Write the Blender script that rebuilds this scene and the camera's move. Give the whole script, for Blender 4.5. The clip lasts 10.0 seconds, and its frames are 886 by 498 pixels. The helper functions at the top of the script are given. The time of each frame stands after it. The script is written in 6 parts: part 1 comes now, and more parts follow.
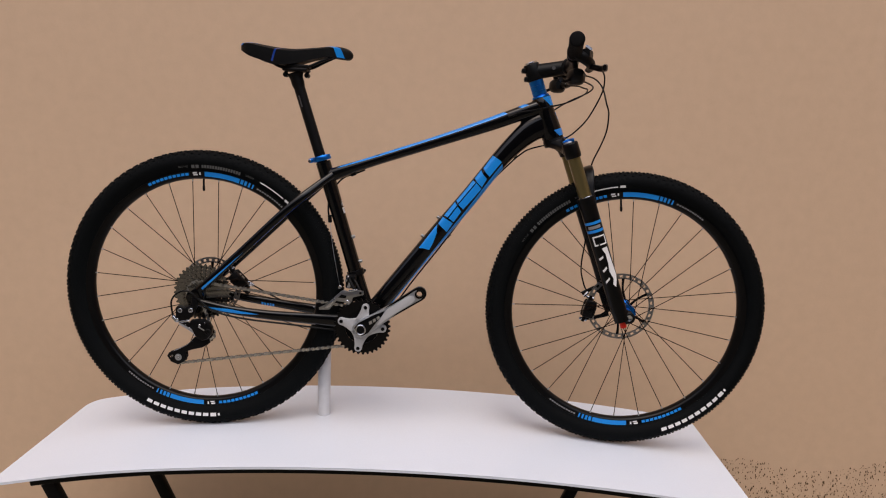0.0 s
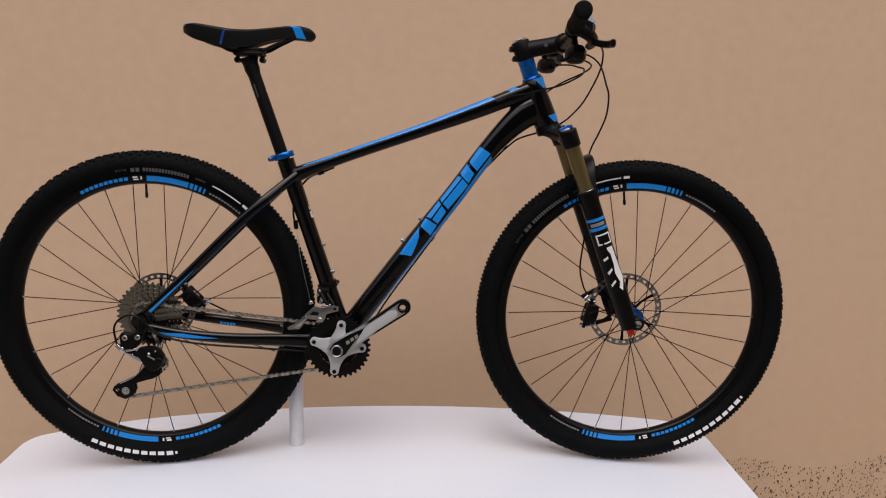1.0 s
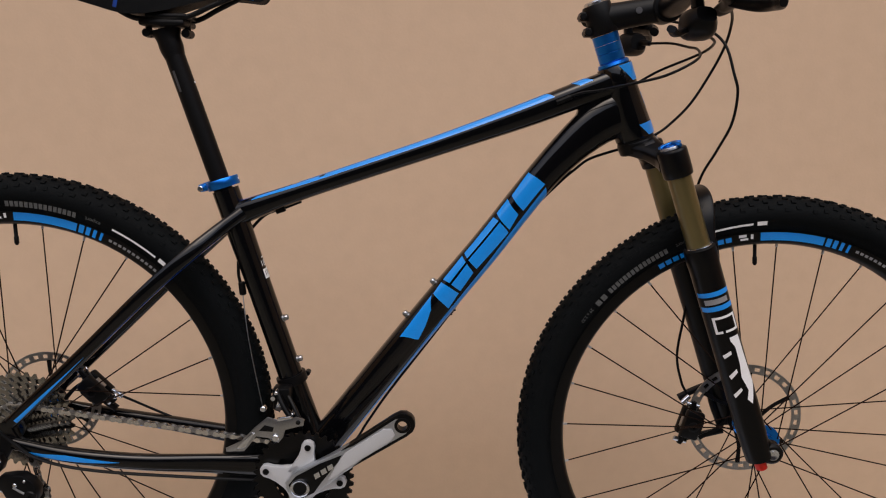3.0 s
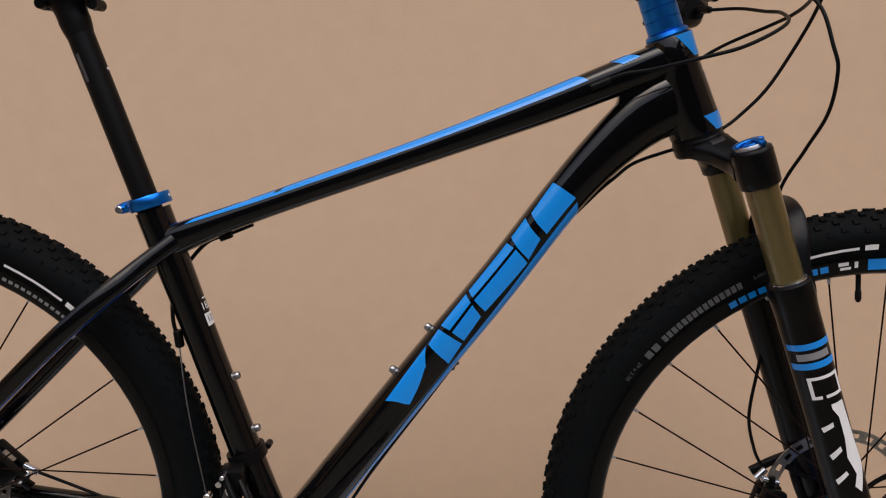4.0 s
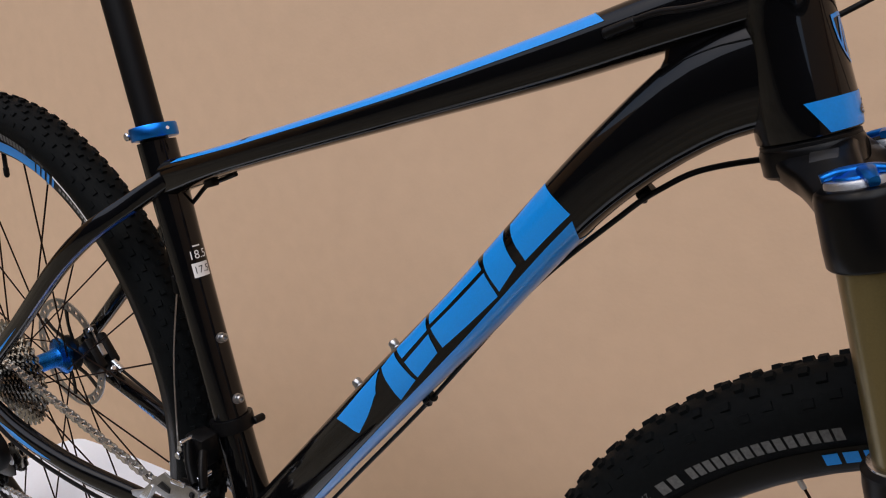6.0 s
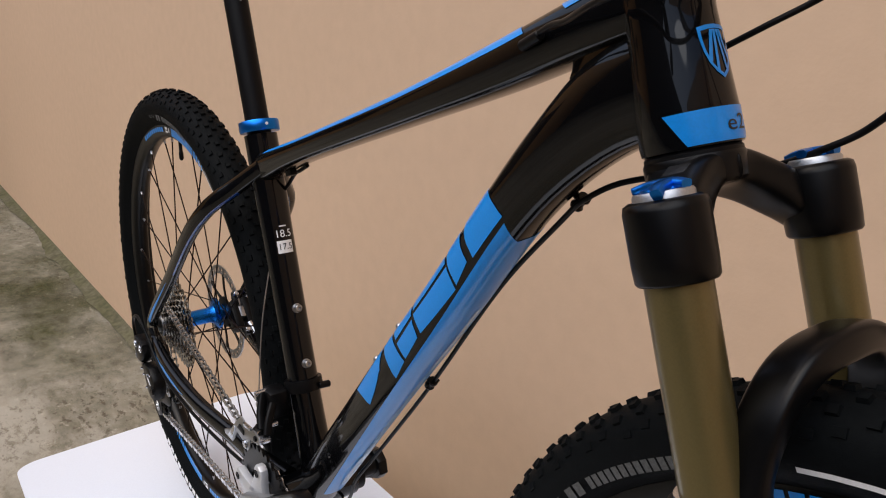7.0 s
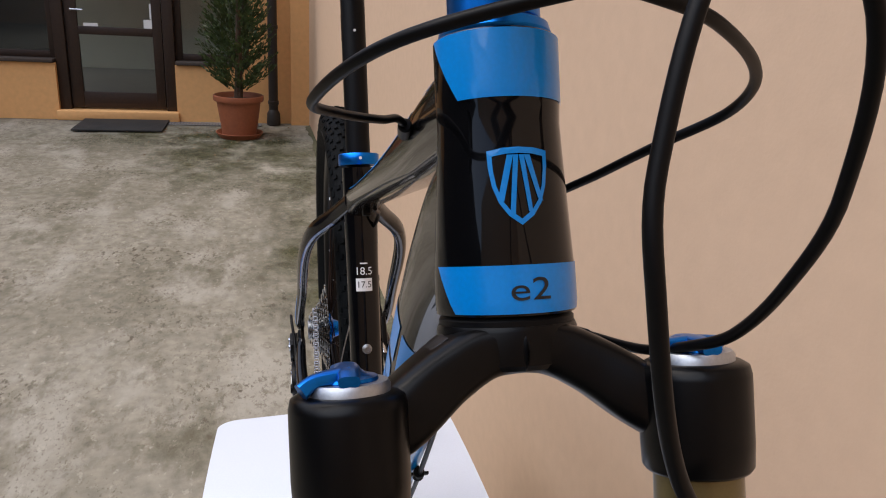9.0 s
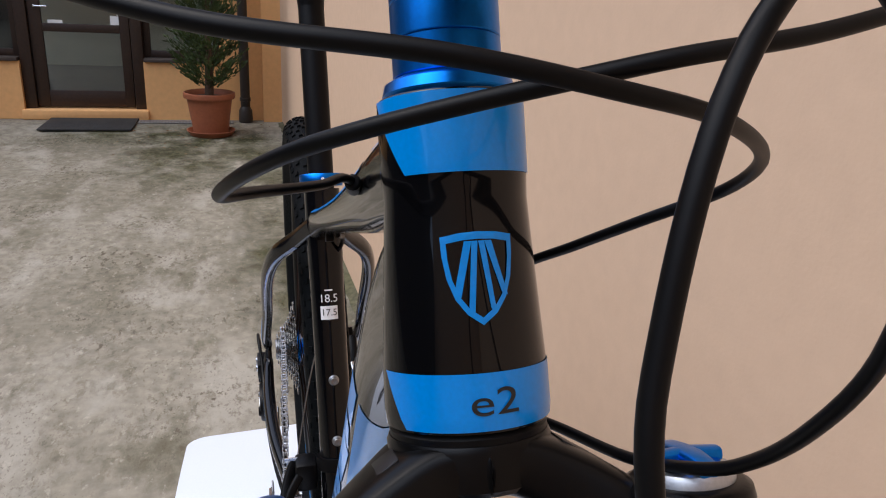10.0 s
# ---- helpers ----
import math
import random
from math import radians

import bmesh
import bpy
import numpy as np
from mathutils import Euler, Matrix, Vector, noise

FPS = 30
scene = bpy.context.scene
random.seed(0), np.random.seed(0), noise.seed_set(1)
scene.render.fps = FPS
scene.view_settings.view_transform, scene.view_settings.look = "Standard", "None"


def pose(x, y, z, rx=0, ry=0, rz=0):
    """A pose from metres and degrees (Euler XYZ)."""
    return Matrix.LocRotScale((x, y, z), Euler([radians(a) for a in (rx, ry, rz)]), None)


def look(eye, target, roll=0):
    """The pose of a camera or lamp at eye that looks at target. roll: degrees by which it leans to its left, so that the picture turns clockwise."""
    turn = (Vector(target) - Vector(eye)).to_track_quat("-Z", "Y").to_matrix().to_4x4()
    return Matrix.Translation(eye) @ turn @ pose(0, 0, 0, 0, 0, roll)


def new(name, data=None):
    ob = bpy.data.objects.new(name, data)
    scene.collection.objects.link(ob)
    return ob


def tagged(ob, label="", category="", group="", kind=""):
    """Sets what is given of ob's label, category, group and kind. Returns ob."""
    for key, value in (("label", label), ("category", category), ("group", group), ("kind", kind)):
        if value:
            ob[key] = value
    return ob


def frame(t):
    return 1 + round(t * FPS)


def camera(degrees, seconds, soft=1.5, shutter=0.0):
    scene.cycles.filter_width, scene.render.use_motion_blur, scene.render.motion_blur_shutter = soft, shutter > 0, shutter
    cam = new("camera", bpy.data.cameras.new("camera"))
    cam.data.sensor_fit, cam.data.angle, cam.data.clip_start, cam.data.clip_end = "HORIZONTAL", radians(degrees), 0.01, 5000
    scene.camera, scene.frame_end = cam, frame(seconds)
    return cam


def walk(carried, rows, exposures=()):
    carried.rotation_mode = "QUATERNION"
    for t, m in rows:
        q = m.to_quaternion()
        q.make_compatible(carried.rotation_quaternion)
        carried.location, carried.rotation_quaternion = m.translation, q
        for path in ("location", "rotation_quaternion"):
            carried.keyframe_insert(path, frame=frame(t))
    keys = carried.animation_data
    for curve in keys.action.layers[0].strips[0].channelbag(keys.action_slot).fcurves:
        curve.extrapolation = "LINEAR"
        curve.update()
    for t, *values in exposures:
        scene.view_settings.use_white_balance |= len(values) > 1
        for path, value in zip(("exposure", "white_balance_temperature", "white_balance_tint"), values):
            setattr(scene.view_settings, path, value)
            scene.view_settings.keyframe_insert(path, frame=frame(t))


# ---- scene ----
cam = camera(61.45, 10.0, soft=1.1)
# the stand is tipped a little towards the yard: STAND turns the bicycle's own axes into the yard's
STAND = pose(-0.0162, -0.0115, 0.6435, 1.686, 0.293, -0.254)
PATH = [
    (0.0, 0.6560, -1.9272, 0.8030, 81.347, -2.636, 0.969),
    (0.5, 0.6349, -1.8076, 0.8105, 80.314, -2.800, 0.917),
    (1.0, 0.5916, -1.6925, 0.8188, 80.086, -1.060, -2.635),
    (1.5, 0.5907, -1.5481, 0.8284, 79.631, -0.996, -2.574),
    (2.0, 0.6151, -1.3919, 0.8341, 78.448, -1.259, 0.119),
    (2.5, 0.6364, -1.2331, 0.8481, 78.893, -1.678, 0.759),
    (2.7, 0.6257, -1.1669, 0.8607, 78.382, -1.778, 0.222),
    (3.8, 0.6668, -0.8512, 0.8431, 80.031, -0.359, 0.896),
    (4.0, 0.6537, -0.8029, 0.8418, 78.777, -0.547, 1.322),
    (4.5, 0.7241, -0.6864, 0.8443, 76.033, -2.116, 8.821),
    (5.0, 0.7968, -0.6178, 0.8531, 74.315, -2.096, 14.151),
    (5.5, 0.8638, -0.5390, 0.8627, 72.192, -1.480, 23.600),
    (5.7, 0.9029, -0.4970, 0.8722, 71.187, -1.724, 28.021),
    (6.8, 1.1123, -0.3816, 0.8794, 72.091, -3.269, 49.204),
    (7.0, 1.1443, -0.3456, 0.8874, 70.932, -1.686, 53.791),
    (7.5, 1.1809, -0.2820, 0.9053, 72.162, -2.275, 64.992),
    (8.0, 1.1666, -0.2015, 0.9225, 72.272, -2.970, 69.834),
    (8.5, 1.1574, -0.1363, 0.9340, 71.859, -2.302, 74.342),
    (9.0, 1.1582, -0.0805, 0.9325, 69.913, -1.765, 78.370),
    (9.5, 1.1345, -0.0661, 0.9396, 69.620, -1.588, 78.763),
    (10.0, 1.1087, -0.0607, 0.9497, 69.398, -1.449, 76.437),
]
walk(cam, [(t, STAND @ pose(x, y, z, rx, ry, rz)) for t, x, y, z, rx, ry, rz in PATH],
     exposures=[(0.0, 0.06, 6700, 13), (2.5, 0.13, 6650, 12), (5.5, 0.17, 6450, 10), (7.0, 0.29, 6450, 10), (8.5, 0.38, 6250, 10), (10.0, 0.48, 5900, 10)])

# ---- light: a bright overcast sky over a courtyard ----
world = bpy.data.worlds.new("overcast_sky")
scene.world = world
world.use_nodes = True
wt = world.node_tree
sky = wt.nodes.new("ShaderNodeTexSky")
sky.sky_type, sky.sun_disc = "NISHITA", False
sky.sun_elevation, sky.sun_rotation = radians(58), radians(200)
sky.air_density, sky.dust_density, sky.ozone_density = 1.0, 4.0, 1.0
wt.nodes["Background"].inputs["Strength"].default_value = 0.15
wt.links.new(sky.outputs["Color"], wt.nodes["Background"].inputs["Color"])
sun = new("sun", bpy.data.lights.new("sun", "SUN"))
sun.data.energy, sun.data.angle, sun.data.color = 1.25, radians(60), (1.0, 0.985, 0.97)
sun.matrix_world = look((2.4, -3.7, 7.0), (0, 0, 0))

# ---- materials ----
def mat(name, color, rough=0.5, metal=0.0, vary=0.08, scale=60.0, bump=0.0, bump_scale=400.0, coat=0.0, stain=0.0, stain_scale=4.0, stain_color=None, spec=0.5, coords="Object", aniso=0.0):
    """A principled material whose colour and roughness vary at two scales."""
    m = bpy.data.materials.new(name)
    m.use_nodes = True
    nt = m.node_tree
    bs = nt.nodes["Principled BSDF"]
    tc = nt.nodes.new("ShaderNodeTexCoord")
    n1 = nt.nodes.new("ShaderNodeTexNoise")
    n1.inputs["Scale"].default_value, n1.inputs["Detail"].default_value = scale, 6
    n2 = nt.nodes.new("ShaderNodeTexNoise")
    n2.inputs["Scale"].default_value, n2.inputs["Detail"].default_value = stain_scale, 8
    nt.links.new(tc.outputs[coords], n1.inputs["Vector"])
    nt.links.new(tc.outputs[coords], n2.inputs["Vector"])
    fine = nt.nodes.new("ShaderNodeMapRange")
    fine.inputs["From Min"].default_value, fine.inputs["From Max"].default_value = 0.3, 0.7
    fine.inputs["To Min"].default_value, fine.inputs["To Max"].default_value = 1 - vary, 1 + vary
    nt.links.new(n1.outputs["Fac"], fine.inputs["Value"])
    hue = nt.nodes.new("ShaderNodeHueSaturation")
    nt.links.new(fine.outputs["Result"], hue.inputs["Value"])
    if stain:
        mix = nt.nodes.new("ShaderNodeMix")
        mix.data_type = "RGBA"
        mix.inputs["A"].default_value = (*color, 1)
        mix.inputs["B"].default_value = (*(stain_color or [c * 0.6 for c in color]), 1)
        rng = nt.nodes.new("ShaderNodeMapRange")
        rng.inputs["From Min"].default_value, rng.inputs["From Max"].default_value = 0.42, 0.72
        rng.inputs["To Max"].default_value = stain
        nt.links.new(n2.outputs["Fac"], rng.inputs["Value"])
        nt.links.new(rng.outputs["Result"], mix.inputs["Factor"])
        nt.links.new(mix.outputs["Result"], hue.inputs["Color"])
    else:
        hue.inputs["Color"].default_value = (*color, 1)
    nt.links.new(hue.outputs["Color"], bs.inputs["Base Color"])
    rr = nt.nodes.new("ShaderNodeMapRange")
    rr.inputs["To Min"].default_value, rr.inputs["To Max"].default_value = max(0.0, rough * 0.82), min(1, rough * 1.18)
    nt.links.new(n2.outputs["Fac"], rr.inputs["Value"])
    nt.links.new(rr.outputs["Result"], bs.inputs["Roughness"])
    bs.inputs["Metallic"].default_value = metal
    bs.inputs["Specular IOR Level"].default_value = spec
    bs.inputs["Coat Weight"].default_value, bs.inputs["Coat Roughness"].default_value = coat, 0.04
    bs.inputs["Anisotropic"].default_value = aniso
    if bump:
        nb = nt.nodes.new("ShaderNodeTexNoise")
        nb.inputs["Scale"].default_value, nb.inputs["Detail"].default_value = bump_scale, 5
        nt.links.new(tc.outputs[coords], nb.inputs["Vector"])
        bp = nt.nodes.new("ShaderNodeBump")
        bp.inputs["Strength"].default_value, bp.inputs["Distance"].default_value = bump, 0.002
        nt.links.new(nb.outputs["Fac"], bp.inputs["Height"])
        nt.links.new(bp.outputs["Normal"], bs.inputs["Normal"])
    return m


BLACK = mat("gloss_black_paint", (0.0016, 0.0017, 0.0022), 0.26, coat=0.65, spec=0.05, vary=0.1, scale=900)
BLUE = mat("blue_paint", (0.004, 0.240, 0.73), 0.32, coat=0.48, spec=0.3, vary=0.05, scale=700)
BLUE_DARK = mat("deep_blue_paint", (0.008, 0.05, 0.30), 0.25, coat=0.8, vary=0.05, scale=700)
# paler blue for the reflection streak painted under the down tube
BLUE_SHEEN = mat("pale_blue_sheen", (0.22, 0.45, 0.80), 0.25, coat=0.8, vary=0.05, scale=700)
WHITE_INK = mat("white_ink", (0.75, 0.75, 0.76), 0.4, vary=0.05, scale=900)
TYRE_INK = mat("worn_grey_tyre_print", (0.075, 0.077, 0.078), 0.65, vary=0.3, scale=500)
DIM_INK = mat("dim_grey_ink", (0.05, 0.05, 0.055), 0.5, vary=0.1, scale=900)
GREY_INK = mat("grey_ink", (0.22, 0.22, 0.23), 0.45, vary=0.1, scale=900)
SILVER_INK = mat("silver_paint", (0.45, 0.45, 0.50), 0.25, metal=0.3, coat=0.6, vary=0.05, scale=900)
BLUE_ANO = mat("blue_anodised_aluminium", (0.01, 0.17, 0.62), 0.28, metal=0.9, vary=0.06, scale=700)
MATT = mat("matt_black_aluminium", (0.0026, 0.0026, 0.0030), 0.42, vary=0.1, scale=900, bump=0.05, bump_scale=2500, spec=0.15)
SATIN = mat("satin_black_magnesium", (0.0018, 0.0018, 0.0021), 0.3, vary=0.1, scale=900, bump=0.03, bump_scale=2500, spec=0.19)
PLASTIC = mat("black_plastic", (0.0026, 0.0026, 0.0030), 0.38, vary=0.1, scale=800, bump=0.06, bump_scale=2500, spec=0.15)
RUBBER = mat("tyre_rubber", (0.0034, 0.0042, 0.0048), 0.60, spec=0.045, vary=0.2, scale=300, bump=0.25, bump_scale=1800, stain=0.3, stain_scale=14, stain_color=(0.0055, 0.006, 0.006))
GRIP = mat("grip_rubber", (0.0022, 0.0022, 0.0026), 0.8, vary=0.2, scale=500, bump=0.4, bump_scale=1500, spec=0.14)
COVER = mat("saddle_cover", (0.0050, 0.0055, 0.0062), 0.55, vary=0.12, scale=500, bump=0.25, bump_scale=2600, spec=0.14)
STEEL = mat("brushed_steel", (0.38, 0.39, 0.41), 0.32, metal=1.0, vary=0.12, scale=500, stain=0.4, stain_scale=60, stain_color=(0.25, 0.24, 0.22))
CHROME = mat("polished_aluminium", (0.62, 0.65, 0.70), 0.20, metal=1.0, vary=0.06, scale=700)
SILVER = mat("silver_crank_finish", (0.52, 0.53, 0.55), 0.34, metal=0.35, vary=0.05, scale=900, bump=0.02, bump_scale=3000)
ALLOY = mat("satin_grey_alloy", (0.47, 0.49, 0.52), 0.38, metal=0.9, vary=0.07, scale=900, bump=0.03, bump_scale=3000)
CHAIN = mat("nickel_chain_steel", (0.60, 0.60, 0.60), 0.20, metal=1.0, vary=0.25, scale=700)
COG = mat("cassette_steel", (0.27, 0.26, 0.24), 0.2, metal=1.0, vary=0.25, scale=500)
# darker copy of the chain steel, painting shade between the outer plates
CHAIN_DARK = mat("shaded_link_steel", (0.24, 0.235, 0.23), 0.35, metal=0.8, vary=0.25, scale=700)
GOLD = mat("gold_anodised_stanchion", (0.150, 0.118, 0.046), 0.3, metal=0.6, vary=0.06, scale=900, coat=0.3)
RED = mat("red_anodised_knob", (0.55, 0.02, 0.01), 0.35, metal=0.4, vary=0.06)
SPOKE = mat("black_spoke_steel", (0.012, 0.0065, 0.0045), 0.5, metal=0.0, spec=0.04, vary=0.1)
HOSE = mat("cable_housing", (0.0026, 0.0026, 0.0030), 0.42, vary=0.1, scale=800, spec=0.15)
LAMINATE = mat("white_laminate", (0.675, 0.725, 0.815), 0.32, vary=0.02, scale=300, stain=0.25, stain_scale=3, stain_color=(0.64, 0.69, 0.77))
LEG_STEEL = mat("black_powder_coat", (0.0022, 0.0022, 0.0026), 0.5, vary=0.15, scale=400, bump=0.1, spec=0.14)
POST_GREY = mat("pale_grey_tube", (0.62, 0.62, 0.64), 0.4, vary=0.04)
PEACH = mat("peach_render", (0.565, 0.403, 0.278), 0.9, vary=0.03, scale=25, bump=0.13, bump_scale=160, stain=0.35, stain_scale=0.7, stain_color=(0.515, 0.368, 0.252), spec=0.2)
ORANGE = mat("orange_render", (0.75, 0.42, 0.175), 0.9, vary=0.05, scale=20, bump=0.25, bump_scale=160, stain=0.3, stain_scale=1.2, stain_color=(0.73, 0.40, 0.165), spec=0.2)


def concrete():
    """Worn yard concrete: wide dark stains, pale scoured patches, small flakes."""
    m = mat("stained_concrete", (0.242, 0.221, 0.174), 0.92, vary=0.24, scale=16, bump=0.7, bump_scale=60, stain=0.80, stain_scale=0.8, stain_color=(0.105, 0.094, 0.062), spec=0.25)
    nt = m.node_tree
    bs = nt.nodes["Principled BSDF"]
    last = bs.inputs["Base Color"].links[0].from_socket
    tc = [n for n in nt.nodes if n.type == "TEX_COORD"][0]
    layers = (
        (1.7, 0.50, 0.62, 0.70, (0.350, 0.326, 0.275), 10, 0.64, 0),
        (2.1, 0.53, 0.66, 0.80, (0.105, 0.094, 0.060), 10, 0.70, 0),
        (9.0, 0.54, 0.64, 0.55, (0.125, 0.106, 0.072), 9, 0.74, 0),
        (19.0, 0.59, 0.65, 0.50, (0.40, 0.372, 0.305), 8, 0.68, 0),
        (24.0, 0.53, 0.60, 0.85, (0.082, 0.066, 0.044), 8, 0.70, 1.5),
        (60.0, 0.58, 0.64, 0.55, (0.090, 0.075, 0.052), 5, 0.62, 2.6),
    )
    for scale, lo, hi, amount, tint, detail, rough, patch in layers:
        nz = nt.nodes.new("ShaderNodeTexNoise")
        nz.inputs["Scale"].default_value, nz.inputs["Detail"].default_value, nz.inputs["Roughness"].default_value = scale, detail, rough
        mp = nt.nodes.new("ShaderNodeMapping")
        mp.inputs["Location"].default_value, mp.inputs["Scale"].default_value = (scale * 3.7, scale * 1.3, 0), (0.8, 1.35, 1)
        nt.links.new(tc.outputs["Object"], mp.inputs["Vector"])
        nt.links.new(mp.outputs["Vector"], nz.inputs["Vector"])
        mr = nt.nodes.new("ShaderNodeMapRange")
        mr.inputs["From Min"].default_value, mr.inputs["From Max"].default_value, mr.inputs["To Max"].default_value = lo, hi, amount
        nt.links.new(nz.outputs["Fac"], mr.inputs["Value"])
        mx = nt.nodes.new("ShaderNodeMix")
        mx.data_type = "RGBA"
        mx.inputs["B"].default_value = (*tint, 1)
        fac = mr.outputs["Result"]
        if patch:
            # flakes and pits gather in worn patches
            pz = nt.nodes.new("ShaderNodeTexNoise")
            pz.inputs["Scale"].default_value, pz.inputs["Detail"].default_value = patch, 4
            nt.links.new(tc.outputs["Object"], pz.inputs["Vector"])
            pr = nt.nodes.new("ShaderNodeMapRange")
            pr.inputs["From Min"].default_value, pr.inputs["From Max"].default_value = 0.47, 0.60
            nt.links.new(pz.outputs["Fac"], pr.inputs["Value"])
            mu = nt.nodes.new("ShaderNodeMath")
            mu.operation = "MULTIPLY"
            nt.links.new(fac, mu.inputs[0])
            nt.links.new(pr.outputs["Result"], mu.inputs[1])
            fac = mu.outputs["Value"]
        nt.links.new(fac, mx.inputs["Factor"])
        nt.links.new(last, mx.inputs["A"])
        last = mx.outputs["Result"]
    nt.links.new(last, bs.inputs["Base Color"])
    return m


CONCRETE = concrete()
MOSS = mat("mossy_concrete", (0.085, 0.082, 0.045), 0.95, vary=0.3, scale=40, bump=0.8, bump_scale=120, stain=0.8, stain_scale=6, stain_color=(0.13, 0.118, 0.085), spec=0.15)
GRIME = mat("dark_wall_grime", (0.12, 0.082, 0.045), 0.95, vary=0.4, scale=60, spec=0.1)
TERRACOTTA = mat("terracotta_plastic", (0.27, 0.083, 0.034), 0.6, vary=0.08, scale=40, stain=0.4, stain_scale=6, stain_color=(0.19, 0.065, 0.034))
WOOD_DARK = mat("dark_stained_wood", (0.026, 0.012, 0.006), 0.5, vary=0.25, scale=40, bump=0.15, bump_scale=200)
# near-black that paints the unlit room behind the far window
UNLIT_DARK = mat("unlit_room_dark", (0.020, 0.021, 0.024), 0.85, vary=0.12, scale=30, bump=0.1, bump_scale=200)
# dark grey of the added south wall, chosen to keep reflections dark
SLATE = mat("dark_reflection_wall", (0.085, 0.087, 0.095), 0.9, vary=0.1, scale=12, bump=0.2, bump_scale=120)
SILL = mat("dark_brown_sill", (0.050, 0.036, 0.028), 0.6, vary=0.15, scale=40, bump=0.15, bump_scale=200)
STONE = mat("grey_sill_stone", (0.20, 0.19, 0.185), 0.8, vary=0.12, scale=60, bump=0.3)
MATTING = mat("dark_rubber_matting", (0.018, 0.017, 0.017), 0.85, vary=0.3, scale=120, bump=0.6, bump_scale=300)
PIPE_BROWN = mat("dark_painted_pipe", (0.022, 0.018, 0.016), 0.5, vary=0.15, scale=30)
SOIL = mat("potting_soil", (0.03, 0.02, 0.013), 0.95, vary=0.4, scale=60, bump=0.8, bump_scale=90)
LEAF = mat("thuja_foliage", (0.044, 0.076, 0.017), 0.6, vary=0.45, scale=9, stain=0.7, stain_scale=5, stain_color=(0.034, 0.044, 0.013))
BARK = mat("thuja_bark", (0.075, 0.045, 0.028), 0.9, vary=0.3, scale=60, bump=0.6, bump_scale=120)
ROOM = mat("pale_room_plaster", (0.60, 0.62, 0.56), 0.9, vary=0.05, scale=4)
PAPER = mat("paper_notice", (0.8, 0.8, 0.78), 0.7, vary=0.03)
STICKER = mat("white_sticker", (0.78, 0.78, 0.79), 0.35, vary=0.03)
INK = mat("black_ink", (0.01, 0.01, 0.011), 0.4, vary=0.05)


def glass(name, tint, gloss):
    m = bpy.data.materials.new(name)
    m.use_nodes = True
    nt = m.node_tree
    nt.nodes.remove(nt.nodes["Principled BSDF"])
    a, b, mx = nt.nodes.new("ShaderNodeBsdfTransparent"), nt.nodes.new("ShaderNodeBsdfGlossy"), nt.nodes.new("ShaderNodeMixShader")
    a.inputs["Color"].default_value = (*tint, 1)
    b.inputs["Roughness"].default_value = 0.03
    fr = nt.nodes.new("ShaderNodeFresnel")
    fr.inputs["IOR"].default_value = gloss
    nt.links.new(fr.outputs["Fac"], mx.inputs["Fac"])
    nt.links.new(a.outputs["BSDF"], mx.inputs[1])
    nt.links.new(b.outputs["BSDF"], mx.inputs[2])
    nt.links.new(mx.outputs["Shader"], nt.nodes["Material Output"].inputs["Surface"])
    return m


GLASS = glass("window_glass", (0.82, 0.86, 0.84), 1.7)


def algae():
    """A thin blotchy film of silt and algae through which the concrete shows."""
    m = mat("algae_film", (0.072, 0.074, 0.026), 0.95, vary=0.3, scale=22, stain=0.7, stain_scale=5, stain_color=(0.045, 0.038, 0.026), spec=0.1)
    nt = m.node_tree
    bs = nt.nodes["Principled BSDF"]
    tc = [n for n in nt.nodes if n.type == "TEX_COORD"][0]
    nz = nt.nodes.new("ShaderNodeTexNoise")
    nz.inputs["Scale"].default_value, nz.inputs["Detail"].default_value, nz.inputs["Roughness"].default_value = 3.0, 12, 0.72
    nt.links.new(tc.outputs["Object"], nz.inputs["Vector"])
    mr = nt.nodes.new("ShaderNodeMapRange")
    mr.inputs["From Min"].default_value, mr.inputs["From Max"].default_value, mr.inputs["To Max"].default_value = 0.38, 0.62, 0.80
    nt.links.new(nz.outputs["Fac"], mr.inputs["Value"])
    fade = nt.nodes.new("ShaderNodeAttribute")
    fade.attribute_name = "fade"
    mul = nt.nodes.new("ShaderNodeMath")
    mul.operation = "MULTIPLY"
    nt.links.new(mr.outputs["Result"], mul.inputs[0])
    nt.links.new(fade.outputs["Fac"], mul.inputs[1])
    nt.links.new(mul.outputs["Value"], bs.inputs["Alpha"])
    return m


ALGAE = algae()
LITTER = mat("dry_leaf", (0.16, 0.085, 0.035), 0.85, vary=0.4, scale=30)


# ---- mesh helpers ----
def finish(bm, smooth=True, angle=35):
    me = bpy.data.meshes.new("mesh")
    bmesh.ops.recalc_face_normals(bm, faces=bm.faces)
    bm.to_mesh(me)
    bm.free()
    if smooth:
        me.shade_smooth()
        me.set_sharp_from_angle(angle=radians(angle))
    return me


def part(name, bm, material, parent=None, label="", smooth=True, angle=35):
    """Links a bmesh as ONE mesh object under a thing or a part."""
    me = bm if isinstance(bm, bpy.types.Mesh) else finish(bm, smooth, angle)
    me.name = name
    if not me.materials:
        me.materials.append(material)
    ob = new(name, me)
    ob.parent = parent
    return tagged(ob, label)


def thing(name, label, category, m=None, group="", kind=""):
    ob = new(name)
    ob.empty_display_size = 0.05
    if m is not None:
        ob.matrix_world = m
    return tagged(ob, label, category, group, kind)


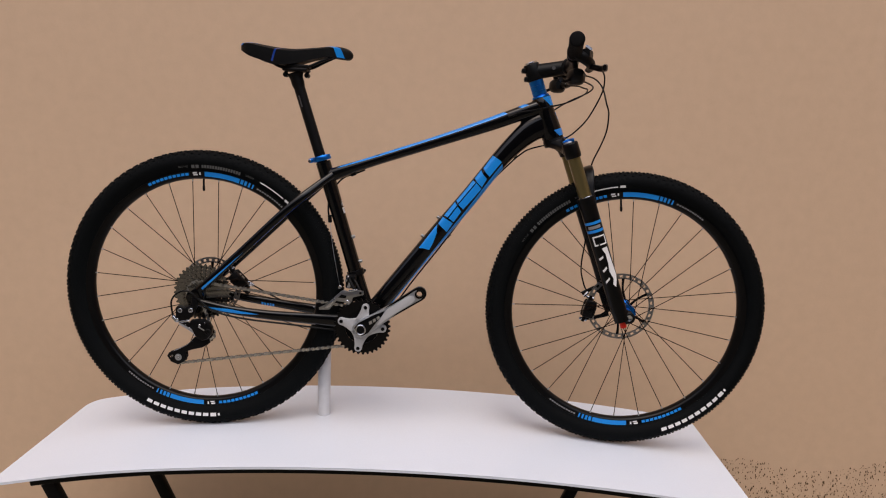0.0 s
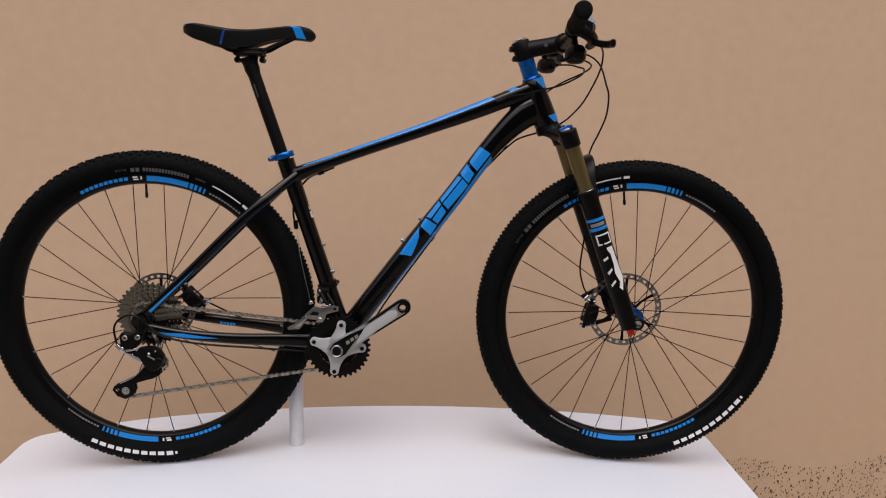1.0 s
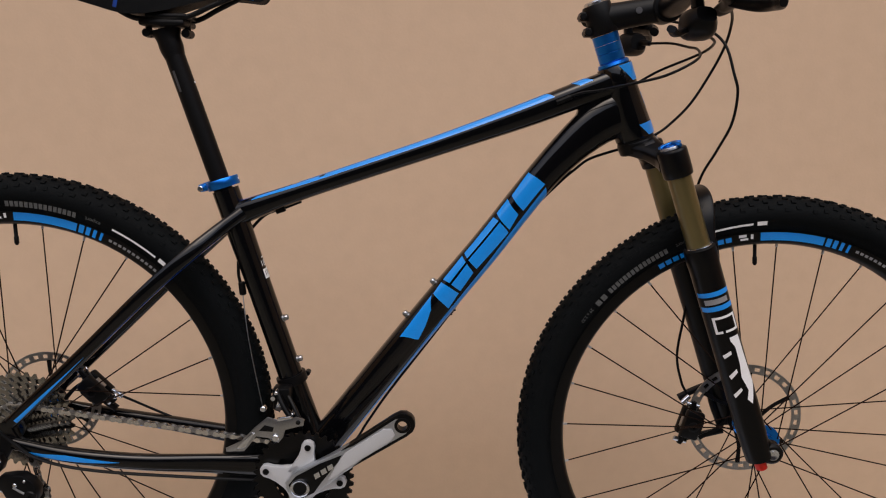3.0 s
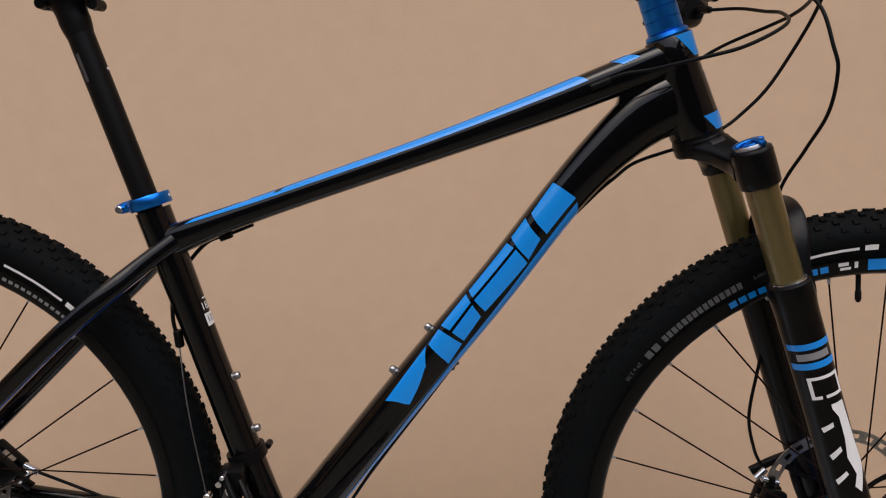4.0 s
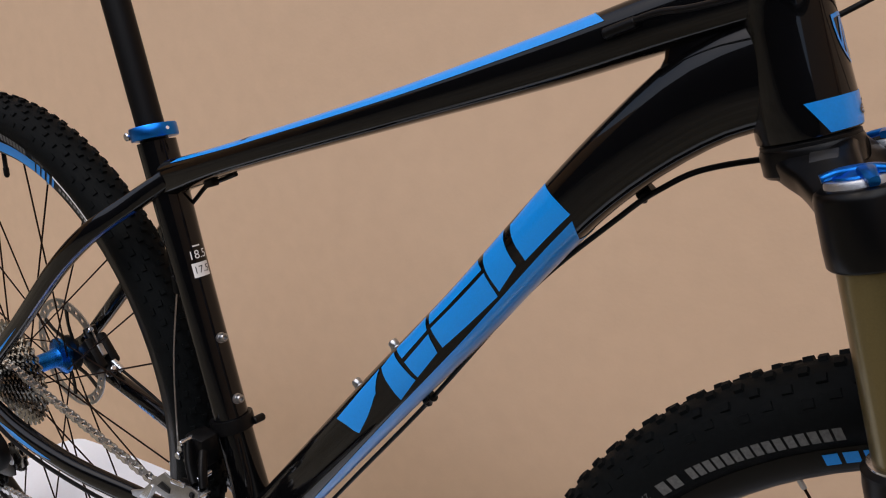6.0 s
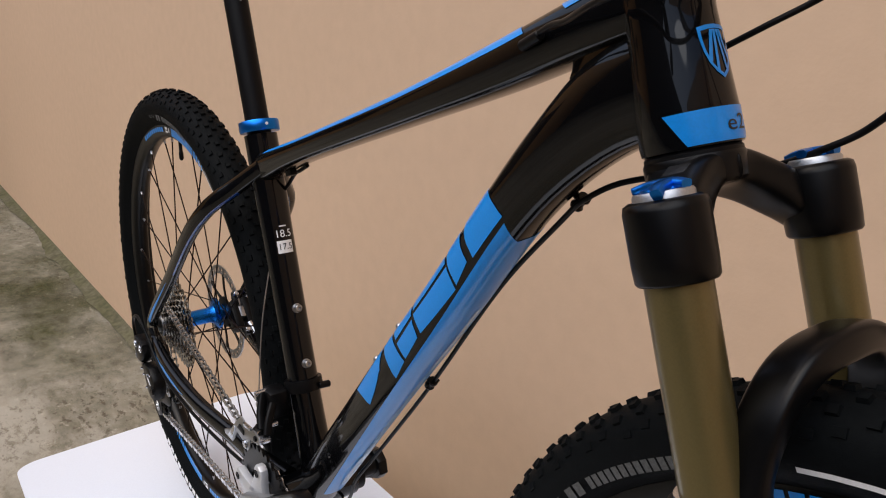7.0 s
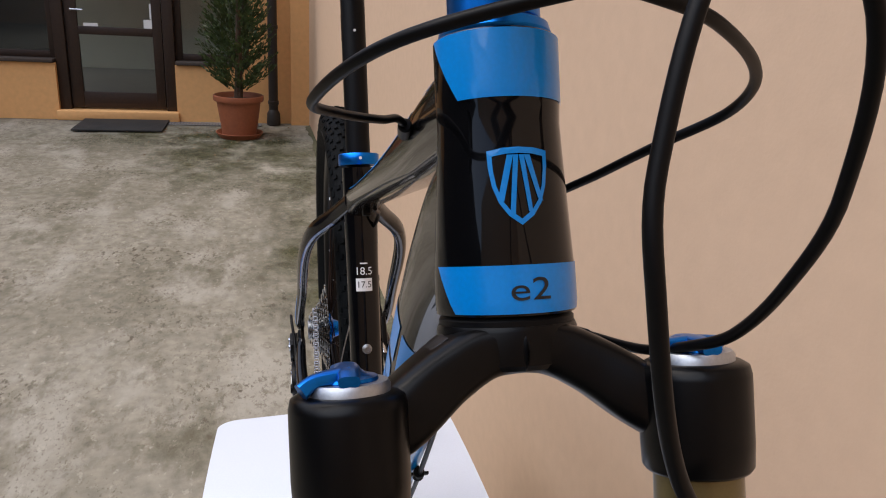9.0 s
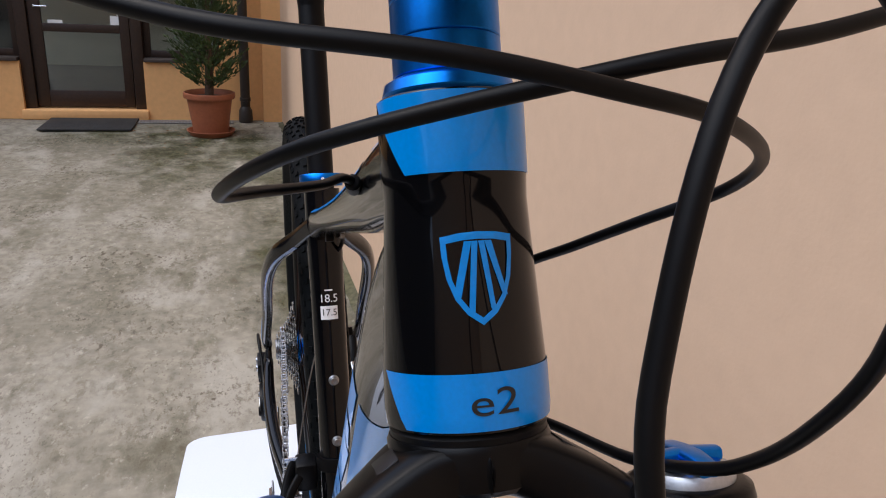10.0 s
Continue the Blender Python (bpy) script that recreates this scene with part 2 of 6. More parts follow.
def solid(name, bm, material, label, category="", kind="", group="", m=None, smooth=True, angle=35):
    ob = part(name, bm, material, None, label, smooth, angle)
    if m is not None:
        ob.matrix_world = m
    return tagged(ob, "", category, group, kind)


def box(lo, hi, bevel=0.0, seg=2, bm=None):
    bm = bm or bmesh.new()
    lo, hi = Vector(lo), Vector(hi)
    r = bmesh.ops.create_cube(bm, size=1, matrix=Matrix.Translation((lo + hi) / 2) @ Matrix.Diagonal((*(hi - lo), 1)))
    if bevel:
        es = list({e for v in r["verts"] for e in v.link_edges})
        bmesh.ops.bevel(bm, geom=es, offset=bevel, segments=seg, profile=0.5, affect="EDGES")
    return bm


def axes(d):
    """Two unit vectors square to d."""
    d = Vector(d).normalized()
    u = d.cross(Vector((0, 1, 0)) if abs(d.y) < 0.9 else Vector((1, 0, 0))).normalized()
    return d, u, d.cross(u)


def lathe(profile, origin=(0, 0, 0), axis=(0, 0, 1), seg=32, bm=None, closed=False):
    """Turns (radius, height) points round an axis; closed joins the last point to the first."""
    bm = bm or bmesh.new()
    d, u, v = axes(axis)
    o = Vector(origin)
    rings = []
    for r, h in profile:
        if r < 1e-6:
            rings.append([bm.verts.new(o + d * h)])
        else:
            rings.append([bm.verts.new(o + d * h + (u * math.cos(a) + v * math.sin(a)) * r) for a in (2 * math.pi * i / seg for i in range(seg))])
    pairs = list(zip(rings, rings[1:])) + ([(rings[-1], rings[0])] if closed else [])
    for a, b in pairs:
        for i in range(seg):
            j = (i + 1) % seg
            q = [a[i % len(a)], a[j % len(a)], b[j % len(b)], b[i % len(b)]]
            q = [w for k, w in enumerate(q) if w not in q[:k]]
            if len(q) > 2:
                bm.faces.new(q)
    if not closed:
        for ring in (rings[0], rings[-1]):
            if len(ring) > 2:
                bm.faces.new(ring)
    return bm


def rod(a, b, r, seg=12, r2=None, bm=None, bevel=0.0):
    a, b = Vector(a), Vector(b)
    n = (b - a).length
    r2 = r if r2 is None else r2
    prof = [(r, 0), (r2, n)]
    if bevel:
        prof = [(max(r - bevel, 1e-5), 0), (r, bevel), (r2, n - bevel), (max(r2 - bevel, 1e-5), n)]
    return lathe(prof, a, b - a, seg, bm)


def plate(outline, y0, y1, bevel=0.0, bm=None, holes=()):
    """A flat plate: an (x, z) outline between two planes across the bicycle; holes are (x, z, radius)."""
    bm = bm or bmesh.new()
    vs = [bm.verts.new((x, y0, z)) for x, z in outline]
    if holes:
        es = [bm.edges.new((vs[k - 1], vs[k])) for k in range(len(vs))]
        for hx, hz, hr in holes:
            hs = [bm.verts.new((hx + hr * math.cos(k * math.pi / 10), y0, hz + hr * math.sin(k * math.pi / 10))) for k in range(20)]
            es += [bm.edges.new((hs[k - 1], hs[k])) for k in range(20)]
        fs = [g for g in bmesh.ops.triangle_fill(bm, use_beauty=True, edges=es)["geom"] if isinstance(g, bmesh.types.BMFace)]
    else:
        fs = [bm.faces.new(vs)]
    r = bmesh.ops.extrude_face_region(bm, geom=fs)
    top = [g for g in r["geom"] if isinstance(g, bmesh.types.BMVert)]
    bmesh.ops.translate(bm, verts=top, vec=(0, y1 - y0, 0))
    if bevel:
        bmesh.ops.recalc_face_normals(bm, faces=bm.faces[:])
        es = [e for e in bm.edges if len({round(v.co.y, 6) for v in e.verts}) == 1 and len(e.link_faces) == 2 and e.calc_face_angle(0) > 0.5]
        bmesh.ops.bevel(bm, geom=es, offset=bevel, segments=2, profile=0.5, affect="EDGES")
    return bm


def spline(pts, t):
    """A smooth curve through the points (tuples of any length), t from 0 to 1 by their spacing."""
    P = [np.array(p, float) for p in pts]
    d = [0.0]
    for a, b in zip(P, P[1:]):
        d.append(d[-1] + max(float(np.linalg.norm((b - a)[:3])), 1e-9) ** 0.75)
    d = [q / d[-1] for q in d]
    i = min(max(sum(1 for q in d if q <= t) - 1, 0), len(P) - 2)
    p1, p2, t1, t2 = P[i], P[i + 1], d[i], d[i + 1]
    m1 = (p2 - P[i - 1]) / (t2 - d[i - 1]) if i > 0 else (p2 - p1) / (t2 - t1)
    m2 = (P[i + 2] - p1) / (d[i + 2] - t1) if i + 2 < len(P) else (p2 - p1) / (t2 - t1)
    h = t2 - t1
    s = (t - t1) / h
    return (2 * s**3 - 3 * s**2 + 1) * p1 + (s**3 - 2 * s**2 + s) * h * m1 + (-2 * s**3 + 3 * s**2) * p2 + (s**3 - s**2) * h * m2


class Tube:
    """A swept tube. rows: x, y, z, half width across, half depth. Angle 0 faces the drive side (-y), 90 the upper side."""

    def __init__(self, rows, side=(0, 1, 0), power=2.0):
        self.rows, self.side, self.power = rows, Vector(side), power

    def at(self, s):
        q = spline(self.rows, min(max(s, 0.0), 1.0))
        e = 0.004
        a, b = spline(self.rows, max(s - e, 0.0)), spline(self.rows, min(s + e, 1.0))
        T = Vector((b - a)[:3]).normalized()
        L = (self.side - T * self.side.dot(T)).normalized()
        return Vector(q[:3]), T, L, T.cross(L), q[3], q[4]

    def point(self, s, deg, off=0.0):
        c, T, L, N, a, b = self.at(s)
        ca, sa = math.cos(radians(deg)), math.sin(radians(deg))
        k = 2.0 / self.power
        ca, sa = math.copysign(abs(ca) ** k, ca), math.copysign(abs(sa) ** k, sa)
        return c - L * ca * (a + off) + N * sa * (b + off)

    def mesh(self, n=24, seg=24, bm=None):
        bm = bm or bmesh.new()
        rings = [[bm.verts.new(self.point(i / n, 360 * k / seg)) for k in range(seg)] for i in range(n + 1)]
        for a, b in zip(rings, rings[1:]):
            for k in range(seg):
                bm.faces.new((a[k], a[(k + 1) % seg], b[(k + 1) % seg], b[k]))
        bm.faces.new(rings[0])
        bm.faces.new(rings[-1])
        return bm

    def decal(self, outline, bm=None, off=0.0004, ds=0.04, da=9.0):
        """A painted patch: an outline of (s, degrees) points laid on the surface."""
        flat = bmesh.new()
        flat.faces.new([flat.verts.new((s, a / 200.0, 0)) for s, a in outline])
        bmesh.ops.triangulate(flat, faces=flat.faces[:])
        ss, aa = [p[0] for p in outline], [p[1] / 200.0 for p in outline]
        for lo, hi, st, n in ((min(ss), max(ss), ds, (1, 0, 0)), (min(aa), max(aa), da / 200.0, (0, 1, 0))):
            for i in range(1, int((hi - lo) / st) + 1):
                c = lo + i * (hi - lo) / (int((hi - lo) / st) + 1)
                bmesh.ops.bisect_plane(flat, geom=flat.verts[:] + flat.edges[:] + flat.faces[:], plane_co=Vector(n) * c, plane_no=n)
        bmesh.ops.triangulate(flat, faces=[f for f in flat.faces if len(f.verts) > 4])
        bm = bm or bmesh.new()
        made = {v: bm.verts.new(self.point(v.co.x, v.co.y * 200.0, off)) for v in flat.verts}
        for f in flat.faces:
            bm.faces.new([made[v] for v in f.verts])
        flat.free()
        return bm


def cable(pts, r, n=40, seg=8):
    return Tube([(*p, r, r) for p in pts], side=(0.31, 0.83, 0.47)).mesh(n, seg)

# ---- the courtyard ----
# rendered wall behind the stand; it runs a little askew to the bicycle
WALL_A, WALL_B = (-7.4, 0.213), (6.0, 0.7155)
wdir = Vector((WALL_B[0] - WALL_A[0], WALL_B[1] - WALL_A[1], 0)).normalized()
wnor = Vector((-wdir.y, wdir.x, 0))
WALL = Matrix(((wdir.x, wnor.x, 0, WALL_A[0]), (wdir.y, wnor.y, 0, WALL_A[1]), (0, 0, 1, 0), (0, 0, 0, 1)))
solid("wall_north", box((-0.3, 0, -0.1), (13.6, 0.3, 6.5)), PEACH, "smooth unseen peach wall added to close off side light", "wall", "structure", m=WALL, smooth=False)

FX = -7.4     # the facade at the yard's end stands square to x
FT = 0.35
# door 1.18 m wide with windows either side, all between low rendered panels
solid("wall_west", box((FX - FT, -1.19, 0.0), (FX, 0.30, 0.60)), ORANGE, "orange-rendered facade panel under a window", "wall", "structure", smooth=False)
solid("wall_west_far", box((FX - FT, -5.2, 0.0), (FX, -2.37, 0.58)), ORANGE, "orange-rendered facade panel under a window", "wall", "structure", smooth=False)
solid("wall_west_pier", box((FX - FT, -0.42, 0.60), (FX, 0.30, 4.2)), ORANGE, "orange-rendered pier beside the window", "wall", "structure", smooth=False)
solid("wall_west_end", box((FX - FT, -5.2, 0.58), (FX, -4.1, 4.2)), ORANGE, "orange-rendered pier at the facade's end", "wall", "structure", smooth=False)
solid("wall_west_top", box((FX - FT, -4.1, 2.35), (FX, -0.42, 4.2)), ORANGE, "orange-rendered facade above door and windows", "wall", "structure", smooth=False)
solid("pilaster", box((FX, 0.02, 0.0), (FX + 0.10, 0.222, 4.2), 0.004), ORANGE, "orange-rendered pilaster in the yard's corner", "pilaster", "structure", smooth=False)
# unseen wall, added so that light comes softly from above
solid("wall_east_unseen", box((6.0, -7.5, -0.1), (6.3, 0.9, 5.0)), PEACH, "unseen peach wall added to close off side light", "wall", "structure", smooth=False)
# unseen wall, added and kept dark so the gloss paint mirrors little light
solid("wall_south_unseen", box((-7.9, -7.8, -0.1), (6.3, -7.5, 4.0)), SLATE, "unseen dark grey wall added to darken reflections", "wall", "structure", smooth=False)
solid("wall_west_return", box((FX - FT, -7.5, -0.1), (FX, -5.2, 4.2)), ORANGE, "orange-rendered facade", "wall", "structure", smooth=False)

# the room behind the glass
solid("room_floor", box((-11.5, -5.2, -0.1), (FX - FT, 0.3, 0.06)), STONE, "grey floor of the room behind the glass", "floor", "structure", smooth=False)
solid("room_wall", box((-11.7, -5.2, 0.0), (-11.5, 0.3, 3.0)), ROOM, "pale plaster wall of the room behind the glass", "wall", "structure", smooth=False)
solid("room_wall_side", box((-11.5, 0.3, 0.0), (FX - FT, 0.5, 3.0)), ROOM, "pale plaster wall of the room behind the glass", "wall", "structure", smooth=False)
# kept low: the unseen gap above is added to brighten the room
solid("room_light_gap_wall", box((-11.5, -5.4, 0.0), (FX - FT, -5.2, 0.4)), ROOM, "pale plaster wall of the room behind the glass", "wall", "structure", smooth=False)
solid("room_ceiling", box((-11.7, -5.4, 3.0), (FX - FT, 0.5, 3.15)), ROOM, "white ceiling of the room behind the glass", "ceiling", "structure", smooth=False)


def ground_mesh():
    """One sheet of worn concrete, gently uneven."""
    bm = bmesh.new()
    nx, ny = 120, 70
    grid = {}
    for i in range(nx + 1):
        for j in range(ny + 1):
            x, y = -7.6 + 14.0 * i / nx, -7.6 + 8.6 * j / ny
            z = 0.012 * noise.noise((x * 0.6, y * 0.6, 1.7)) + 0.004 * noise.noise((x * 3.1, y * 3.1, 5.0))
            grid[i, j] = bm.verts.new((x, y, z))
    for i in range(nx):
        for j in range(ny):
            bm.faces.new((grid[i, j], grid[i + 1, j], grid[i + 1, j + 1], grid[i, j + 1]))
    return bm


solid("ground", ground_mesh(), CONCRETE, "stained grey-brown concrete yard", "ground", "structure")


def verge(seed, x0, x1, reach):
    """A ragged strip of moss and silt against the wall's foot."""
    bm = bmesh.new()
    n = 160
    a, b = [], []
    for i in range(n + 1):
        x = x0 + (x1 - x0) * i / n
        y = WALL_A[1] + (x - WALL_A[0]) * 0.0375
        w = reach * (0.55 + 0.6 * noise.noise((x * 1.3, seed, 0)) + 0.35 * noise.noise((x * 6.0, seed, 3)))
        a.append(bm.verts.new((x, y + 0.01, 0.030)))
        b.append(bm.verts.new((x, y - max(0.02, w), 0.006)))
    for i in range(n):
        bm.faces.new((a[i], a[i + 1], b[i + 1], b[i]))
    return bm


tagged(solid("moss_verge", verge(2, -7.2, 5.5, 0.10), MOSS, "ragged strip of moss and silt along the wall", "moss"), kind="stuff")


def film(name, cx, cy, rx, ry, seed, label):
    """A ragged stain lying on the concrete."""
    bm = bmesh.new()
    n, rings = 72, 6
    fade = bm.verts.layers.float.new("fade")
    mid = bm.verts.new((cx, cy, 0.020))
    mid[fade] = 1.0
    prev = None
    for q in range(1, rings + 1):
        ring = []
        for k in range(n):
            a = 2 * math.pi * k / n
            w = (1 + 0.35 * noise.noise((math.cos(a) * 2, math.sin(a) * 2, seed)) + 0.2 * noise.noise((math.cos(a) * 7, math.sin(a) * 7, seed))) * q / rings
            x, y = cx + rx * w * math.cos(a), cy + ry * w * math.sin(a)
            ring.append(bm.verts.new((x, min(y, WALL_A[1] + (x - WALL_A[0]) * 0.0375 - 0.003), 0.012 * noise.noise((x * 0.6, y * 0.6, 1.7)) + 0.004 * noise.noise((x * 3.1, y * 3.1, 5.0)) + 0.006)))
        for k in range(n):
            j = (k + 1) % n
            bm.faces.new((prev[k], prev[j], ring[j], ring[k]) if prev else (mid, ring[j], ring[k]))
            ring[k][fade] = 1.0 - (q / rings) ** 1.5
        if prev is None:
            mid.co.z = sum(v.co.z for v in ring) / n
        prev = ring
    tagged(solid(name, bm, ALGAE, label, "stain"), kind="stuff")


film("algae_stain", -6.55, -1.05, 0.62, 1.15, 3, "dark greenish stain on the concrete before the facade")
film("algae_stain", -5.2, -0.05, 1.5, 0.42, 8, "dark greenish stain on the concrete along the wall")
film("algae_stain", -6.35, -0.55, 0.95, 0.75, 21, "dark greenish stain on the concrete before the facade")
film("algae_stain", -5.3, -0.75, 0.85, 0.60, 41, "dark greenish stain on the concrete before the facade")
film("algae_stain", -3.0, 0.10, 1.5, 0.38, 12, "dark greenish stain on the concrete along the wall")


def litter(seed, count):
    """Dry bits of leaf round the pot and along the facade."""
    rng = random.Random(seed)
    bm = bmesh.new()
    for _ in range(count):
        x, y = -6.55 + rng.gauss(0, 0.35), -0.75 + rng.gauss(0, 0.5)
        if y > 0.1 or x < -7.3 or (x + 6.62) ** 2 + (y + 0.505) ** 2 < 0.06:
            continue
        a, r = rng.random() * 6.28, rng.uniform(0.008, 0.022)
        d, e = Vector((math.cos(a), math.sin(a), 0)) * r, Vector((-math.sin(a), math.cos(a), 0)) * r * 0.45
        o = Vector((x, y, 0.020))
        up = Vector((0, 0, r * 0.3))
        bm.faces.new([bm.verts.new(q) for q in (o - d, o - e + up, o + d, o + e + up)])
    return bm


tagged(solid("leaf_litter", litter(9, 110), LITTER, "dry brown leaf bits on the concrete round the pot", "leaf litter", smooth=False), kind="stuff")


def wall_growth(seed, x0, x1, high, count):
    """Specks of dark moss and splashed dirt on the wall's foot."""
    rng = random.Random(seed)
    bm = bmesh.new()
    for _ in range(count):
        x = x0 + (x1 - x0) * rng.random()
        h = high * (0.95 + 0.12 * noise.noise((x * 2.3, seed, 0)))
        z = max(0.01, h * rng.random() ** 1.5)
        r = rng.uniform(0.0008, 0.0036) * (1.4 if z < h * 0.3 else 0.7)
        y = WALL_A[1] + (x - WALL_A[0]) * 0.0375 - 0.0015
        n = rng.randint(5, 8)
        vs = []
        for k in range(n):
            a = 2 * math.pi * k / n
            q = r * rng.uniform(0.5, 1.3)
            vs.append(bm.verts.new((x + q * math.cos(a) * 1.0, y - 0.001 * rng.random(), z + q * math.sin(a) * 1.7)))
        bm.faces.new(vs)
    return bm


tagged(solid("wall_moss", wall_growth(6, 1.6, 3.6, 0.40, 9000), GRIME, "dark moss specks and dirt on the wall's foot", "moss", smooth=False), kind="stuff")
far = bmesh.new()
lathe([(0.01, -0.16), (400, -0.16)], (0, 0, 0), (0, 0, 1), 48, far)
solid("ground_beyond", far, CONCRETE, "grey ground beyond the yard's walls", "ground", "structure")


def window_leaf(parent, y0, y1, z0, z1, w=0.07, x=FX - 0.16):
    """Dark wooden bars round one pane."""
    part("window_frame", box((x - 0.03, y0, z0), (x + 0.03, y0 + w, z1), 0.004), WOOD_DARK, parent)
    part("window_frame", box((x - 0.03, y1 - w, z0), (x + 0.03, y1, z1), 0.004), WOOD_DARK, parent)
    part("window_frame", box((x - 0.032, y0 + w, z0), (x + 0.028, y1 - w, z0 + w), 0.004), WOOD_DARK, parent)
    part("window_frame", box((x - 0.032, y0 + w, z1 - w), (x + 0.028, y1 - w, z1), 0.004), WOOD_DARK, parent)
    p = part("pane", box((x - 0.004, y0 + w - 0.01, z0 + w - 0.01), (x + 0.004, y1 - w + 0.01, z1 - w + 0.01)), GLASS, parent, "reflecting window pane", smooth=False)
    p.visible_shadow = False


door = thing("door_1", "dark-stained wooden door with two glass panels", "door", kind="structure")
DX = FX - 0.10
D0, D1 = -2.37, -1.19
for y0, y1 in ((D0, D0 + 0.11), (D1 - 0.11, D1)):
    part("jamb", box((DX - 0.09, y0, 0.10), (DX + 0.05, y1, 2.35), 0.006), WOOD_DARK, door)
part("lintel", box((DX - 0.088, D0 + 0.11, 2.2), (DX + 0.048, D1 - 0.11, 2.35), 0.006), WOOD_DARK, door)
for y0, y1 in ((D0 + 0.12, D0 + 0.235), (D1 - 0.215, D1 - 0.12)):
    part("stile", box((DX - 0.03, y0, 0.115), (DX + 0.02, y1, 2.19), 0.005), WOOD_DARK, door)
for z0, z1 in ((0.115, 0.285), (0.875, 0.955), (2.07, 2.19)):
    part("rail", box((DX - 0.028, D0 + 0.235, z0), (DX + 0.018, D1 - 0.215, z1), 0.005), WOOD_DARK, door)
for z0, z1 in ((0.275, 0.885), (0.945, 2.08)):
    p = part("pane", box((DX - 0.008, D0 + 0.225, z0), (DX - 0.002, D1 - 0.205, z1)), GLASS, door, "reflecting glass door panel", smooth=False)
    p.visible_shadow = False
for y0, y1, z0, z1 in ((-1.489, -1.386, 0.958, 1.046), (-1.425, -1.386, 1.053, 1.207), (-2.08, -1.94, 0.958, 0.99)):
    part("notice", box((DX + 0.000, y0, z0), (DX + 0.002, y1, z1)), PAPER, door, "white paper notice on the glass", smooth=False)
hd = part("handle", rod((DX + 0.02, D0 + 0.19, 1.12), (DX + 0.06, D0 + 0.19, 1.12), 0.012, bevel=0.003), CHROME, door, "metal door handle")
part("lever", rod((DX + 0.06, D0 + 0.19, 1.12), (DX + 0.06, D0 + 0.31, 1.12), 0.009, bevel=0.003), CHROME, hd)
solid("door_step", box((FX - 0.3, D0 - 0.02, 0.0), (FX + 0.05, D1 + 0.02, 0.10), 0.01), ORANGE, "low orange-rendered step under the door", "step", "structure")
for k, (y0, y1, z0) in enumerate(((-1.19, -0.42, 0.64), (-4.1, -2.37, 0.62))):
    w = thing("window_%d" % (k + 1), "dark wooden window with reflecting panes", "window", kind="structure")
    window_leaf(w, y0, (y0 + y1) / 2 if k else y1, z0, 2.35)
    if k:
        window_leaf(w, (y0 + y1) / 2, y1, z0, 2.35)
        # added sheet: its dark colour stands for the room's shade behind these panes
        part("unlit_panel", box((FX - 0.262, y0 + 0.02, z0 + 0.01), (FX - 0.250, y1 - 0.02, 2.33)), UNLIT_DARK, w, "dark sheet added behind the panes as the unlit room's shade", smooth=False)
    part("window_sill", box((FX - 0.28, y0 + 0.01, z0 - 0.034), (FX + 0.03, y1 - 0.01, z0), 0.004), SILL, w, "dark brown window sill")

pipe = thing("drainpipe", "dark brown round drainpipe on the facade", "drainpipe")
part("shaft", rod((FX + 0.10, -0.17, 0.0), (FX + 0.10, -0.17, 4.2), 0.05, 20), PIPE_BROWN, pipe)
for z in (0.25, 1.05, 2.6):
    part("bracket", lathe([(0.052, -0.02), (0.058, -0.018), (0.058, 0.018), (0.052, 0.02)], (FX + 0.10, -0.17, z), (0, 0, 1), 20), PIPE_BROWN, pipe)
part("shoe", lathe([(0.065, 0), (0.075, 0.01), (0.07, 0.13), (0.05, 0.17)], (FX + 0.10, -0.17, 0.0), (0, 0, 1), 20), PIPE_BROWN, pipe)

mm = box((-7.32, -2.115, 0.012), (-6.72, -1.265, 0.03), 0.006)
solid("doormat", mm, MATTING, "flat black rubber doormat before the door", "doormat")

drain = thing("drain_channel", "narrow pale slotted drain along the facade", "drain", kind="structure")
part("channel", box((FX + 0.10, -1.38, 0.008), (FX + 0.24, -0.30, 0.014)), STONE, drain)
# black strips on the channel paint the dark of its openings
for k in range(36):
    part("slot_shade", box((FX + 0.125, -1.36 + k * 0.03, 0.0145), (FX + 0.215, -1.348 + k * 0.03, 0.016)), INK, drain, smooth=False)


